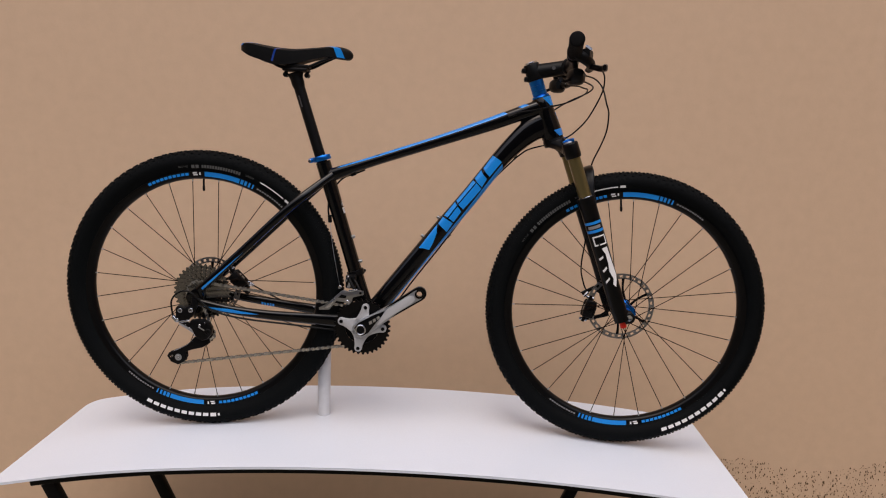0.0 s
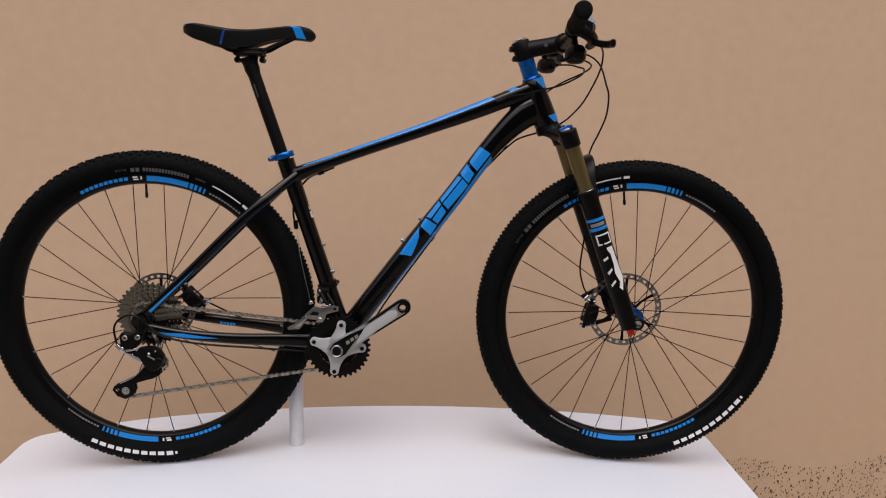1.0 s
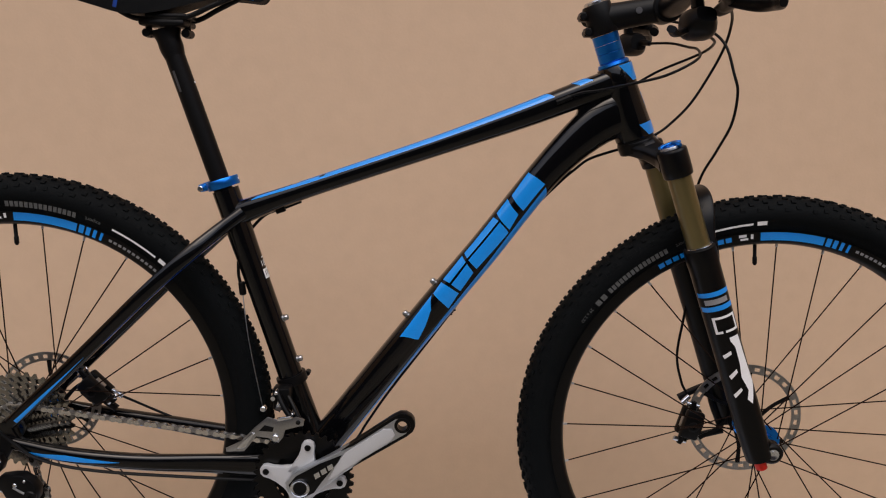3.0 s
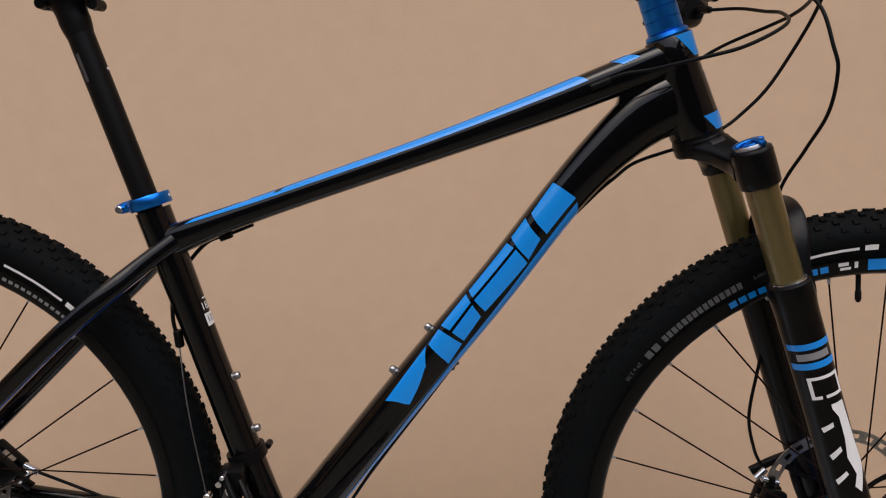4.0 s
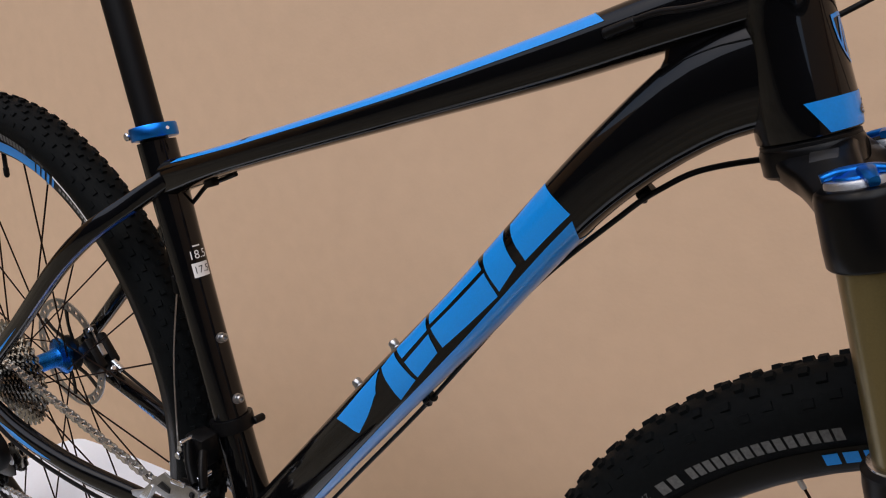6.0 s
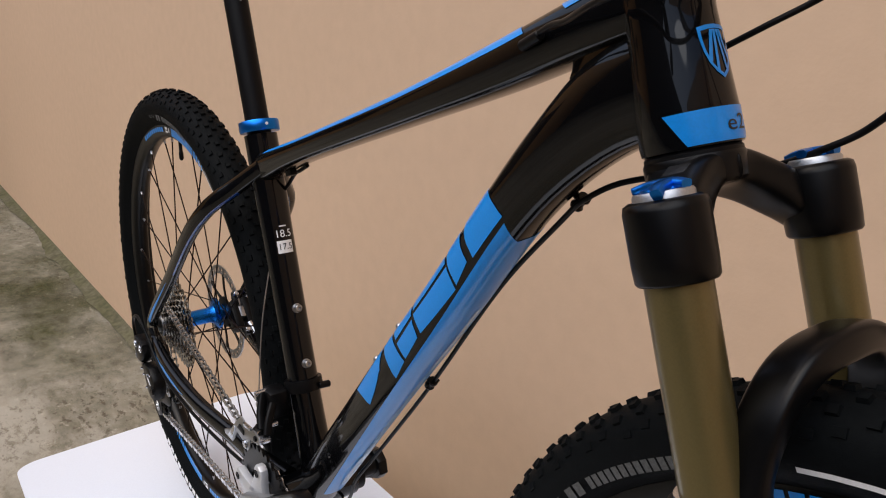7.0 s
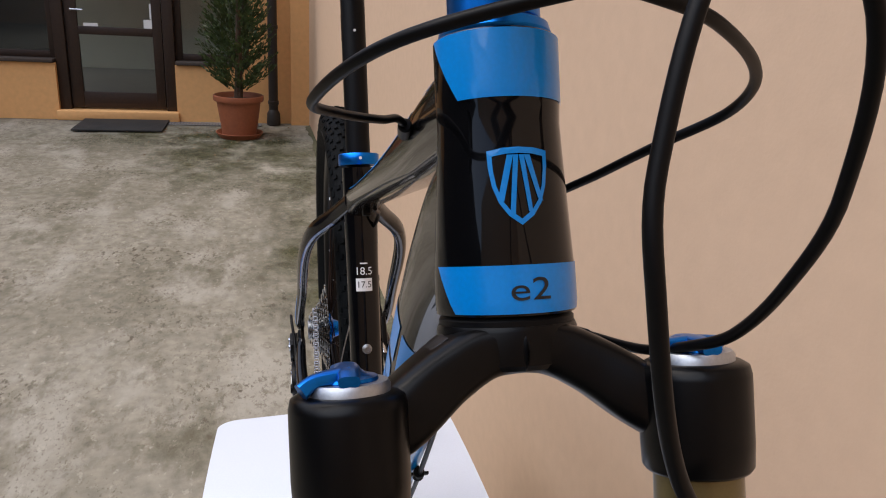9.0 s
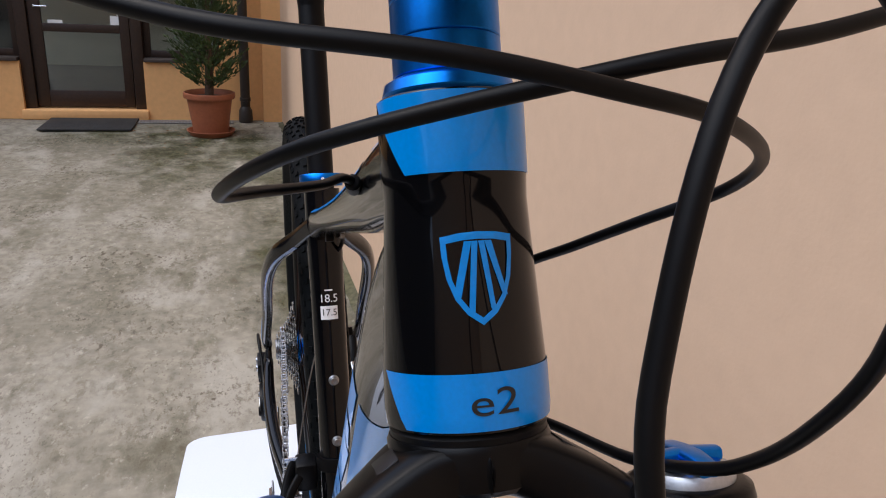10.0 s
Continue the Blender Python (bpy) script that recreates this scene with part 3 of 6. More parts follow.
def pot():
    t = thing("potted_conifer", "bushy green conifer in a terracotta pot on a saucer", "potted plant", pose(-6.62, -0.505, 0.005))
    part("saucer", lathe([(0.02, 0.0), (0.20, 0.0), (0.235, 0.05), (0.225, 0.052), (0.19, 0.012), (0.02, 0.012)], seg=40), TERRACOTTA, t, "shallow terracotta saucer")
    part("pot", lathe([(0.02, 0.014), (0.165, 0.014), (0.215, 0.36), (0.242, 0.365), (0.247, 0.385), (0.244, 0.415), (0.232, 0.42), (0.215, 0.40), (0.20, 0.36), (0.02, 0.36)], seg=48), TERRACOTTA, t, "flared terracotta pot with a thick rim")
    part("soil", lathe([(0.02, 0.372), (0.19, 0.368), (0.204, 0.362), (0.02, 0.361)], seg=24), SOIL, t)
    part("trunk", Tube([(0, 0, 0.36, 0.045, 0.045), (0.01, 0.01, 0.7, 0.035, 0.035), (0, 0.02, 1.3, 0.02, 0.02), (0.01, 0.01, 2.0, 0.006, 0.006)]).mesh(12, 10), BARK, t)
    rng = random.Random(4)
    bm = bmesh.new()
    for _ in range(1000):
        z = 0.46 + 1.74 * rng.random() ** 0.95
        rad = (0.35 * min(1, (z - 0.24) / 0.36) * max(0.05, (2.2 - z) / 1.6) ** 0.55) * (0.8 + 0.4 * rng.random())
        a = rng.random() * 6.283
        root = Vector((0.02 * math.cos(a), 0.02 * math.sin(a), max(0.42, z - 0.10)))
        tip = Vector((rad * math.cos(a), rad * math.sin(a), z + 0.10 + 0.08 * rng.random()))
        for k in range(16):
            f = 0.30 + 0.70 * rng.random()
            c = root.lerp(tip, f)
            d = Vector((math.cos(a + rng.uniform(-1.2, 1.2)), math.sin(a + rng.uniform(-1.2, 1.2)), rng.uniform(0.3, 1.6))).normalized()
            n = rng.uniform(0.022, 0.055)
            side = d.cross(Vector((rng.uniform(-1, 1), rng.uniform(-1, 1), rng.uniform(-1, 1)))).normalized() * n * 0.17
            q = [c - side * 0.5, c + d * n * 0.5 - side, c + d * n, c + d * n * 0.55 + side, c + side * 0.5]
            bm.faces.new([bm.verts.new(p) for p in q])
    tagged(part("crown", bm, LEAF, t, smooth=False), kind="stuff")
    return t


pot()

# ---- the stand ----
TX0, TX1, TY = -0.430, 1.412, 0.266


def top_z(x):
    """The board is arched along its length."""
    return 0.0262 - 0.079 * (x - 0.572) ** 2 - 0.072 * max(0.0, -x) ** 2


def board():
    r, n = 0.045, 6
    cs = ((TX1 - r, TY - r, 0), (TX0 + r, TY - r, 90), (TX0 + r, -TY + r, 180), (TX1 - r, -TY + r, 270))
    flat = bmesh.new()
    flat.faces.new([flat.verts.new((cx + r * math.cos(radians(a + 90 * k / n)), cy + r * math.sin(radians(a + 90 * k / n)), 0)) for cx, cy, a in cs for k in range(n + 1)])
    for i in range(1, 24):
        x = TX0 + (TX1 - TX0) * i / 24
        bmesh.ops.bisect_plane(flat, geom=flat.verts[:] + flat.edges[:] + flat.faces[:], plane_co=(x, 0, 0), plane_no=(1, 0, 0))
    g = bmesh.ops.extrude_face_region(flat, geom=flat.faces[:])
    bmesh.ops.translate(flat, verts=[v for v in g["geom"] if isinstance(v, bmesh.types.BMVert)], vec=(0, 0, -0.0065))
    for v in flat.verts:
        v.co.z += top_z(v.co.x)
    return flat


TABLE = STAND @ pose(0, 0, 0, 1.9, 0, 0)
table = thing("display_table", "long white arched table top on black steel legs", "table", TABLE)
part("table_top", board(), LAMINATE, table, "white laminate board with rounded corners", angle=50)
for y in (-0.215, 0.215):
    bar = Tube([(x, y, top_z(x) - 0.0220, 0.015, 0.015) for x in (-0.345, -0.2, 0.0, 0.3, 0.62, 0.95, 1.25)], power=6)
    part("side_rail", bar.mesh(20, 16), LEG_STEEL, table)
for x, foot_x in ((-0.305, -0.04), (1.150, 0.90)):
    part("cross_rail", box((x - 0.015, -0.20, top_z(x) - 0.045), (x + 0.015, 0.20, top_z(x) - 0.015), 0.002), LEG_STEEL, table)
    for y in (-0.215, 0.215):
        foot = -0.644 - 0.063 * y
        part("leg", Tube([(x, y, top_z(x) - 0.035, 0.013, 0.017), (foot_x, y, foot, 0.013, 0.017)], power=6).mesh(4, 16), LEG_STEEL, table)
solid("prop_post", lathe([(0.0175, 0.0), (0.0175, 0.215), (0.0155, 0.217), (0.0155, 0.19), (0.001, 0.19)], (0, 0, 0), (0, 0, 1), 28), POST_GREY, "short pale grey round post propping the bicycle", "post", m=TABLE @ pose(0.326, 0.052, top_z(0.326)))

solid("wall_wire", rod((-2.37, 0.395, 1.50), (-2.37, 0.395, 4.6), 0.004, 8), PIPE_BROWN, "thin dark wire hanging down the peach wall", "wire")

# ---- the bicycle, in its own axes: x ahead, y to its left, z up, rear axle over x = 0 ----
bicycle = thing("mountain_bike", "black and blue hardtail mountain bike leaning on a grey post", "bicycle", STAND)
RA, FA = Vector((0.0139, 0, 0.3705)), Vector((1.1200, 0, 0.3703))
HB, HU = Vector((0.9035, 0.0008, 0.8105)), Vector((-0.350, 0, 0.937)).normalized()
HF = Vector((0.937, 0, 0.350)).normalized()
BB = Vector((0.439, 0, 0.308))
SD = Vector((-0.3070, 0, 0.9517))


def seat(z, off=0.0):
    """A point on the seat tube's axis at height z, moved ahead by off."""
    return Vector((0.4024 - (z - 0.46) * 0.3225 + off, 0, z))


# ---- frame ----
def head_profile():
    return [(0.0245, -0.001), (0.0270, 0.0), (0.0274, 0.004), (0.0271, 0.0185), (0.0260, 0.035), (0.0244, 0.060), (0.0238, 0.0715), (0.0240, 0.0765), (0.0242, 0.0805), (0.0242, 0.1041), (0.0236, 0.1047), (0.0215, 0.1050)]


def head_radius(h):
    pr = head_profile()
    for (r0, h0), (r1, h1) in zip(pr, pr[1:]):
        if h0 <= h <= h1:
            return r0 + (r1 - r0) * (h - h0) / (h1 - h0)
    return pr[-1][0]


def head_point(h, deg, off=0.0004):
    """On the head tube: degrees round from its front, positive to the drive side."""
    a = radians(deg)
    return HB + HU * h + (HF * math.cos(a) + Vector((0, -1, 0)) * math.sin(a)) * (head_radius(h) + off)


def head_decal(outline, bm=None, st=6.0):
    flat = bmesh.new()
    flat.faces.new([flat.verts.new((a / 1000.0, h, 0)) for a, h in outline])
    bmesh.ops.triangulate(flat, faces=flat.faces[:])
    lo, hi = min(p[0] for p in outline), max(p[0] for p in outline)
    n = int((hi - lo) / st)
    for i in range(1, n + 1):
        c = lo + i * (hi - lo) / (n + 1)
        bmesh.ops.bisect_plane(flat, geom=flat.verts[:] + flat.edges[:] + flat.faces[:], plane_co=(c / 1000.0, 0, 0), plane_no=(1, 0, 0))
    for h in (0.004, 0.0185, 0.035, 0.060, 0.0805):
        bmesh.ops.bisect_plane(flat, geom=flat.verts[:] + flat.edges[:] + flat.faces[:], plane_co=(0, h, 0), plane_no=(0, 1, 0))
    bm = bm or bmesh.new()
    made = {v: bm.verts.new(head_point(v.co.y, v.co.x * 1000.0)) for v in flat.verts}
    for f in flat.faces:
        bm.faces.new([made[v] for v in f.verts])
    flat.free()
    return bm


bike_frame = part("bike_frame", lathe(head_profile(), HB, HU, 56), BLACK, bicycle, "gloss black frame with blue graphics", angle=50)
top_tube = Tube([(0.322, 0, 0.681, 0.017, 0.018), (0.355, 0, 0.6945, 0.018, 0.0165), (0.40, 0, 0.7120, 0.0175, 0.0138), (0.467, 0, 0.7364, 0.0172, 0.0128), (0.628, 0, 0.7940, 0.0178, 0.0141), (0.750, 0, 0.8397, 0.0195, 0.0172), (0.818, 0, 0.8674, 0.0205, 0.0184), (0.878, 0, 0.8905, 0.0195, 0.0195)], power=2.9)
down_tube = Tube([(0.4380, 0, 0.3060, 0.022, 0.0245), (0.4950, 0, 0.3818, 0.0222, 0.0245), (0.5230, 0, 0.4192, 0.022, 0.0244), (0.6165, 0, 0.5437, 0.0217, 0.0236), (0.6948, 0, 0.6447, 0.0215, 0.0225), (0.7640, 0, 0.7395, 0.021, 0.0222), (0.806, 0, 0.7890, 0.021, 0.0250), (0.8500, 0, 0.8290, 0.0205, 0.0305), (0.893, 0, 0.8500, 0.0195, 0.0335)], power=2.7)


def along(tube, x):
    """How far along a tube its axis reaches x."""
    lo, hi = 0.0, 1.0
    for _ in range(24):
        m = (lo + hi) / 2
        lo, hi = (m, hi) if spline(tube.rows, m)[0] < x else (lo, m)
    return lo


part("top_tube", top_tube.mesh(30, 32), BLACK, bike_frame)
part("down_tube", down_tube.mesh(36, 32), BLACK, bike_frame)
part("head_gusset", plate([(0.8215, 0.856), (0.8195, 0.850), (0.8195, 0.845), (0.8175, 0.839), (0.845, 0.825), (0.898, 0.842), (0.886, 0.886), (0.85, 0.874)], -0.0125, 0.0125, 0.005), BLACK, bike_frame)
a, b = seat(0.315), seat(0.722)
seat_tube = Tube([(*a, 0.021, 0.021), (*seat(0.42), 0.0185, 0.0185), (*seat(0.6), 0.0182, 0.0182), (*seat(0.66), 0.0190, 0.0190), (*b, 0.0192, 0.0192)])
part("seat_tube", seat_tube.mesh(20, 28), BLACK, bike_frame)
part("bottom_bracket_shell", rod(BB + Vector((0, -0.046, 0)), BB + Vector((0, 0.046, 0)), 0.0255, 28, bevel=0.002), BLACK, bike_frame)
for s in (-1, 1):
    stay = Tube([(0.345, 0.010 * s, 0.690, 0.010, 0.010), (0.312, 0.028 * s, 0.664, 0.0085, 0.010), (0.275, 0.052 * s, 0.632, 0.008, 0.0105), (0.225, 0.063 * s, 0.586, 0.008, 0.0105), (0.13, 0.067 * s, 0.492, 0.0075, 0.010), (0.055, 0.071 * s, 0.419, 0.0075, 0.0095), (0.018, 0.070 * s, 0.384, 0.007, 0.009)], power=2.6)
    part("seat_stay", stay.mesh(28, 18), BLACK, bike_frame)
    chain_stay = Tube([(0.418, 0.028 * s, 0.312, 0.013, 0.019), (0.36, 0.042 * s, 0.315, 0.009, 0.017), (0.30, 0.050 * s, 0.319, 0.008, 0.0145), (0.20, 0.066 * s, 0.327, 0.009, 0.012), (0.10, 0.072 * s, 0.338, 0.009, 0.011), (0.02, 0.070 * s, 0.353, 0.007, 0.009)], power=2.6)
    part("chain_stay", chain_stay.mesh(24, 18), BLACK, bike_frame)
    if s < 0:
        part("seat_stay_stripe", stay.decal([(0.66, 20), (0.97, 38), (0.97, 2), (0.84, 6)]), BLUE, bike_frame, "blue flash on the seat stay")
        part("seat_stay_line", stay.decal([(0.12, 92), (0.60, 70), (0.60, 52), (0.12, 66)]), BLUE_DARK, bike_frame)
        part("chain_stay_stripe", chain_stay.decal([(0.62, -2), (0.94, 45), (0.96, 20), (0.80, -12)]), BLUE, bike_frame, "blue flash on the chain stay")
        part("chain_stay_line", chain_stay.decal([(0.28, 60), (0.92, 62), (0.92, 48), (0.28, 44)]), SILVER_INK, bike_frame)
    else:
        for k in range(5):
            part("chain_stay_mark", chain_stay.decal([(0.600 + 0.018 * k, 46), (0.613 + 0.018 * k, 46), (0.613 + 0.018 * k, 6), (0.600 + 0.018 * k, 6)]), BLUE, bike_frame)
    part("dropout", plate([(0.045, 0.405), (0.02, 0.395), (-0.012, 0.374), (-0.016, 0.362), (-0.008, 0.350), (0.012, 0.347), (0.05, 0.330), (0.06, 0.345), (0.03, 0.362), (0.026, 0.376)], 0.0675 * s - 0.003, 0.0675 * s + 0.003, 0.001), BLACK, bike_frame)

# blue graphics


def X(x):
    return along(top_tube, x)


part("top_tube_flash", top_tube.decal([(X(0.372), 60), (X(0.362), 40), (X(0.44), 30), (X(0.62), 24), (X(0.788), 24), (X(0.780), 72), (X(0.46), 72)]), BLUE, bike_frame, "bright blue band along the top tube")
part("top_tube_flash", top_tube.decal([(X(0.43), 80), (X(0.780), 80), (X(0.778), 140), (X(0.43), 140)]), BLUE, bike_frame, "bright blue band along the top tube")
part("top_tube_flash_edge", top_tube.decal([(X(0.345), 66), (X(0.42), 78), (X(0.42), 110), (X(0.345), 100)]), BLUE_DARK, bike_frame)
part("top_tube_patch", top_tube.decal([(X(0.823), 30), (X(0.841), 34), (X(0.832), 72), (X(0.814), 70)]), BLUE, bike_frame, "small blue patch before the head tube")
part("top_tube_patch", top_tube.decal([(X(0.814), 80), (X(0.832), 80), (X(0.838), 140), (X(0.820), 140)]), BLUE, bike_frame)
part("head_band_lower", head_decal([(-80, 0.0008), (-97, 0.0183), (80, 0.0183), (58, 0.0008)]), BLUE, bike_frame, "blue band round the head tube's foot", angle=60)
part("head_band_upper", head_decal([(-76, 0.0790), (-108, 0.1039), (88, 0.1039), (52, 0.0790)]), BLUE, bike_frame, "blue band round the head tube's top", angle=60)


def shield():
    bm = bmesh.new()

    def pt(u, v):
        return (-u * 26.8, 0.0325 + v * 0.0282)

    out = [(-1, 0.955), (-0.5, 0.99), (0, 1.0), (0.5, 0.99), (1, 0.955), (0.97, 0.75), (0.86, 0.5), (0.66, 0.28), (0.38, 0.12), (0, 0), (-0.38, 0.12), (-0.66, 0.28), (-0.86, 0.5), (-0.97, 0.75)]
    inn = [(u * 0.84, 0.08 + v * 0.84) for u, v in out]
    for k in range(len(out)):
        j = (k + 1) % len(out)
        head_decal([pt(*out[k]), pt(*out[j]), pt(*inn[j]), pt(*inn[k])], bm, 20)
    for x0, x1 in ((-0.62, -0.27), (-0.28, -0.09), (0.28, 0.09), (0.62, 0.27)):
        w = 0.11 if abs(x0) > 0.5 else 0.09
        v0 = 0.34 if abs(x0) > 0.5 else 0.17
        head_decal([pt(x0 - w * 0.6, v0), pt(x0 + w, v0 - 0.04), pt(x1 + w * 0.9, 0.90), pt(x1 - w * 0.9, 0.90)], bm, 20)
    return bm


part("head_badge", shield(), BLUE, bike_frame, "blue shield emblem with four rays", smooth=False)


def text_mesh(body, size):
    """Letters as a flat mesh in x, y, centred."""
    cu = bpy.data.curves.new("letters", "FONT")
    cu.body, cu.size, cu.align_x, cu.align_y = body, size, "CENTER", "CENTER"
    ob = bpy.data.objects.new("letters", cu)
    me = bpy.data.meshes.new_from_object(ob)
    bpy.data.objects.remove(ob)
    bpy.data.curves.remove(cu)
    bm = bmesh.new()
    bm.from_mesh(me)
    bpy.data.meshes.remove(me)
    return bm


tx = text_mesh("e2", 0.0116)
for v in tx.verts:
    v.co = head_point(0.0092 + v.co.y, -math.degrees(v.co.x * 1.35 / 0.0262) - 4, 0.0008)
part("head_lettering", tx, INK, bike_frame, "small black lettering on the blue band", smooth=False)

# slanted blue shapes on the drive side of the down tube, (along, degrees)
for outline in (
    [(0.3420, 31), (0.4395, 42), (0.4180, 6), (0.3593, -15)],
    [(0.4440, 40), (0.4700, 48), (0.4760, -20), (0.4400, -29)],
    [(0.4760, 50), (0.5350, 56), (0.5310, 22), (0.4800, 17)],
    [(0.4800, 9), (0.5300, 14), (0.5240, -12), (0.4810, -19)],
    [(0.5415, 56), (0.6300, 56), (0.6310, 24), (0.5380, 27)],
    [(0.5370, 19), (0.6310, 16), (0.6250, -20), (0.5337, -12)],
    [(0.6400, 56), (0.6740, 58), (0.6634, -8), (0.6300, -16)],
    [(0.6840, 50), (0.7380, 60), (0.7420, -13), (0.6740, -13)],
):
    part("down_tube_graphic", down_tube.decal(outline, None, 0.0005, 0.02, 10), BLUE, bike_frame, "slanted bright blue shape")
# blue belly; the pale and white stripes paint in the table's reflection
for mtl, o, nm in ((BLUE, [(0.06, -60), (0.33, -44), (0.45, -37), (0.60, -28), (0.738, -23), (0.722, -75), (0.735, -128), (0.70, -140), (0.06, -122)], "down_tube_belly"),
                   (BLUE_SHEEN, [(0.10, -88), (0.60, -92), (0.60, -103), (0.10, -106)], "down_tube_sheen"),
                   (WHITE_INK, [(0.30, -142), (0.76, -150), (0.76, -160), (0.30, -152)], "down_tube_table_glint")):
    part(nm, down_tube.decal(o, None, 0.0004 if mtl is BLUE else 0.0008), mtl, bike_frame, "blue painted underside of the down tube" if mtl is BLUE else "")

# size sticker and bolts on the seat tube
st = seat(0.618)


def on_seat(z, deg, off=0.0005, r=0.0182):
    a = radians(deg)
    fw = Vector((0.9517, 0, 0.3070))
    return seat(z) + fw * math.cos(a) * (r + off) + Vector((0, -1, 0)) * math.sin(a) * (r + off)


def seat_patch(z0, z1, d0, d1, off=0.0005):
    bm = bmesh.new()
    n = 8
    vs = [[bm.verts.new(on_seat(z, d0 + (d1 - d0) * k / n, off)) for k in range(n + 1)] for z in (z0, z1)]
    for k in range(n):
        bm.faces.new((vs[0][k], vs[0][k + 1], vs[1][k + 1], vs[1][k]))
    return bm


part("size_sticker", seat_patch(0.588, 0.602, -27, 31), STICKER, bike_frame, "small white size sticker")
for words, z, sz, off, mtl in (("18.5", 0.6095, 0.0118, 0.0006, WHITE_INK), ("17.5", 0.595, 0.0098, 0.0009, INK)):
    tx = text_mesh(words, sz)
    for v in tx.verts:
        v.co = on_seat(z + v.co.y, -math.degrees(v.co.x / 0.0182) + 2, off)
    part("size_lettering", tx, mtl, bike_frame, "white size number on the seat tube" if mtl is WHITE_INK else "black size number on the sticker", smooth=False)
part("size_caption", seat_patch(0.6175, 0.619, -12, 14), WHITE_INK, bike_frame)


def bolt(at, d, parent, r=0.0045):
    d = Vector(d).normalized()
    b = part("boss_bolt", lathe([(r * 1.25, -0.004), (r * 1.25, 0.0012), (r * 0.95, 0.0018), (r, 0.0022), (r, 0.0062), (r * 0.8, 0.0076), (r * 0.5, 0.0076), (r * 0.48, 0.0045), (1e-7, 0.0045)], at, d, 16), STEEL, parent, "shiny socket-head bolt")
    return b


fw = Vector((0.9517, 0, 0.3070))
bolt(seat(0.525) + fw * 0.0178, fw, bike_frame)
bolt(seat(0.4615) + fw * 0.0178, fw, bike_frame)
for s in (along(down_tube, 0.603), along(down_tube, 0.642)):
    c, T, L, N, qa, qb = down_tube.at(s)
    bolt(c + N * (qb - 0.0005), N, bike_frame)
# cable guides under the down tube
for s in (along(down_tube, 0.629), along(down_tube, 0.793)):
    c, T, L, N, qa, qb = down_tube.at(s)
    m = Matrix.Translation(c - N * (qb + 0.0028) + L * 0.0155) @ Matrix((T, L, N)).transposed().to_4x4()
    g = lathe([(0.0022, -0.0055), (0.0046, -0.0055), (0.0050, -0.0040), (0.0036, -0.0020), (0.0036, 0.0020), (0.0050, 0.0040), (0.0046, 0.0055), (0.0022, 0.0055)], (0, 0, 0), (1, 0, 0), 16)
    g.transform(m)
    clip_ = part("cable_guide", g, PLASTIC, bike_frame, "black hose clip")
    for y0, z0, y1, z1 in ((-0.0012, 0.002, 0.0012, 0.0065), (0.003, -0.0012, 0.0085, 0.0012), (-0.0065, -0.0012, -0.003, 0.0012)):
        lug = box((-0.0026, y0, z0), (0.0026, y1, z1), 0.0006)
        lug.transform(m)
        part("clip_lug", lug, PLASTIC, clip_)
g = box((-0.007, -0.004, -0.004), (0.007, 0.004, 0.004), 0.001)
c, T, L, N, qa, qb = top_tube.at(0.155)
g.transform(Matrix.Translation(c - N * (qb + 0.002)) @ Matrix((T, L, N)).transposed().to_4x4())
part("cable_guide", g, PLASTIC, bike_frame)
part("top_tube_mark", top_tube.decal([(X(0.462), 70), (X(0.470), 70), (X(0.466), 48), (X(0.459), 48)], None, 0.0007), INK, bike_frame)
part("cable_stop", rod(Vector((0.786, -0.0215, 0.8565)), Vector((0.806, -0.0245, 0.8650)), 0.0036, 12, bevel=0.001), PLASTIC, bike_frame)

# ---- seat post, clamp and saddle ----
a, b = seat(0.70, -0.003), seat(0.935, -0.005)
seat_post = part("seat_post", rod(a, b, 0.0139, 32), MATT, bicycle, "matt black seat post")
head = seat(0.945)
part("post_head", Tube([(*seat(0.905, -0.005), 0.0139, 0.0139), (*seat(0.918, -0.005), 0.0150, 0.0165), (*seat(0.930, -0.005), 0.0155, 0.0165), (*seat(0.943, -0.004), 0.0160, 0.022)]).mesh(8, 24), MATT, seat_post)
part("post_mark", Tube([(*a, 0.0139, 0.0139), (*b, 0.0139, 0.0139)]).decal([(0.68, 30), (0.80, 30), (0.80, 14), (0.68, 14)]), DIM_INK, seat_post, "faint grey mark on the post")
em = lathe([(1e-7, 0.0006), (0.0015, 0.0005), (0.0015, -0.001)], seat(0.868, -0.004) + fw * 0.0141, fw, 14)
part("post_emblem", em, WHITE_INK, seat_post, "tiny round white emblem")
for x in (-0.027, 0.027):
    part("clamp_bolt", rod(head + Vector((x, 0, -0.014)), head + Vector((x, 0, 0.016)), 0.0045, 12, bevel=0.001), MATT, seat_post)
    part("clamp_nut", rod(head + Vector((x, -0.012, -0.008)), head + Vector((x, 0.012, -0.008)), 0.006, 12, bevel=0.001), MATT, seat_post)
part("rail_clamp", box(head + Vector((-0.032, -0.027, 0.000)), head + Vector((0.031, 0.027, 0.0095)), 0.004), MATT, seat_post)
part("clamp_top", box(head + Vector((-0.022, -0.027, 0.0100)), head + Vector((0.034, 0.027, 0.0170)), 0.003), MATT, seat_post)
collar = part("seat_clamp", lathe([(0.0192, -0.0065), (0.0225, -0.0065), (0.0232, -0.0055), (0.0232, 0.0055), (0.0225, 0.0065), (0.0160, 0.0065)], seat(0.731), SD, 40), BLUE_ANO, bicycle, "blue anodised seat clamp")
c = seat(0.731)
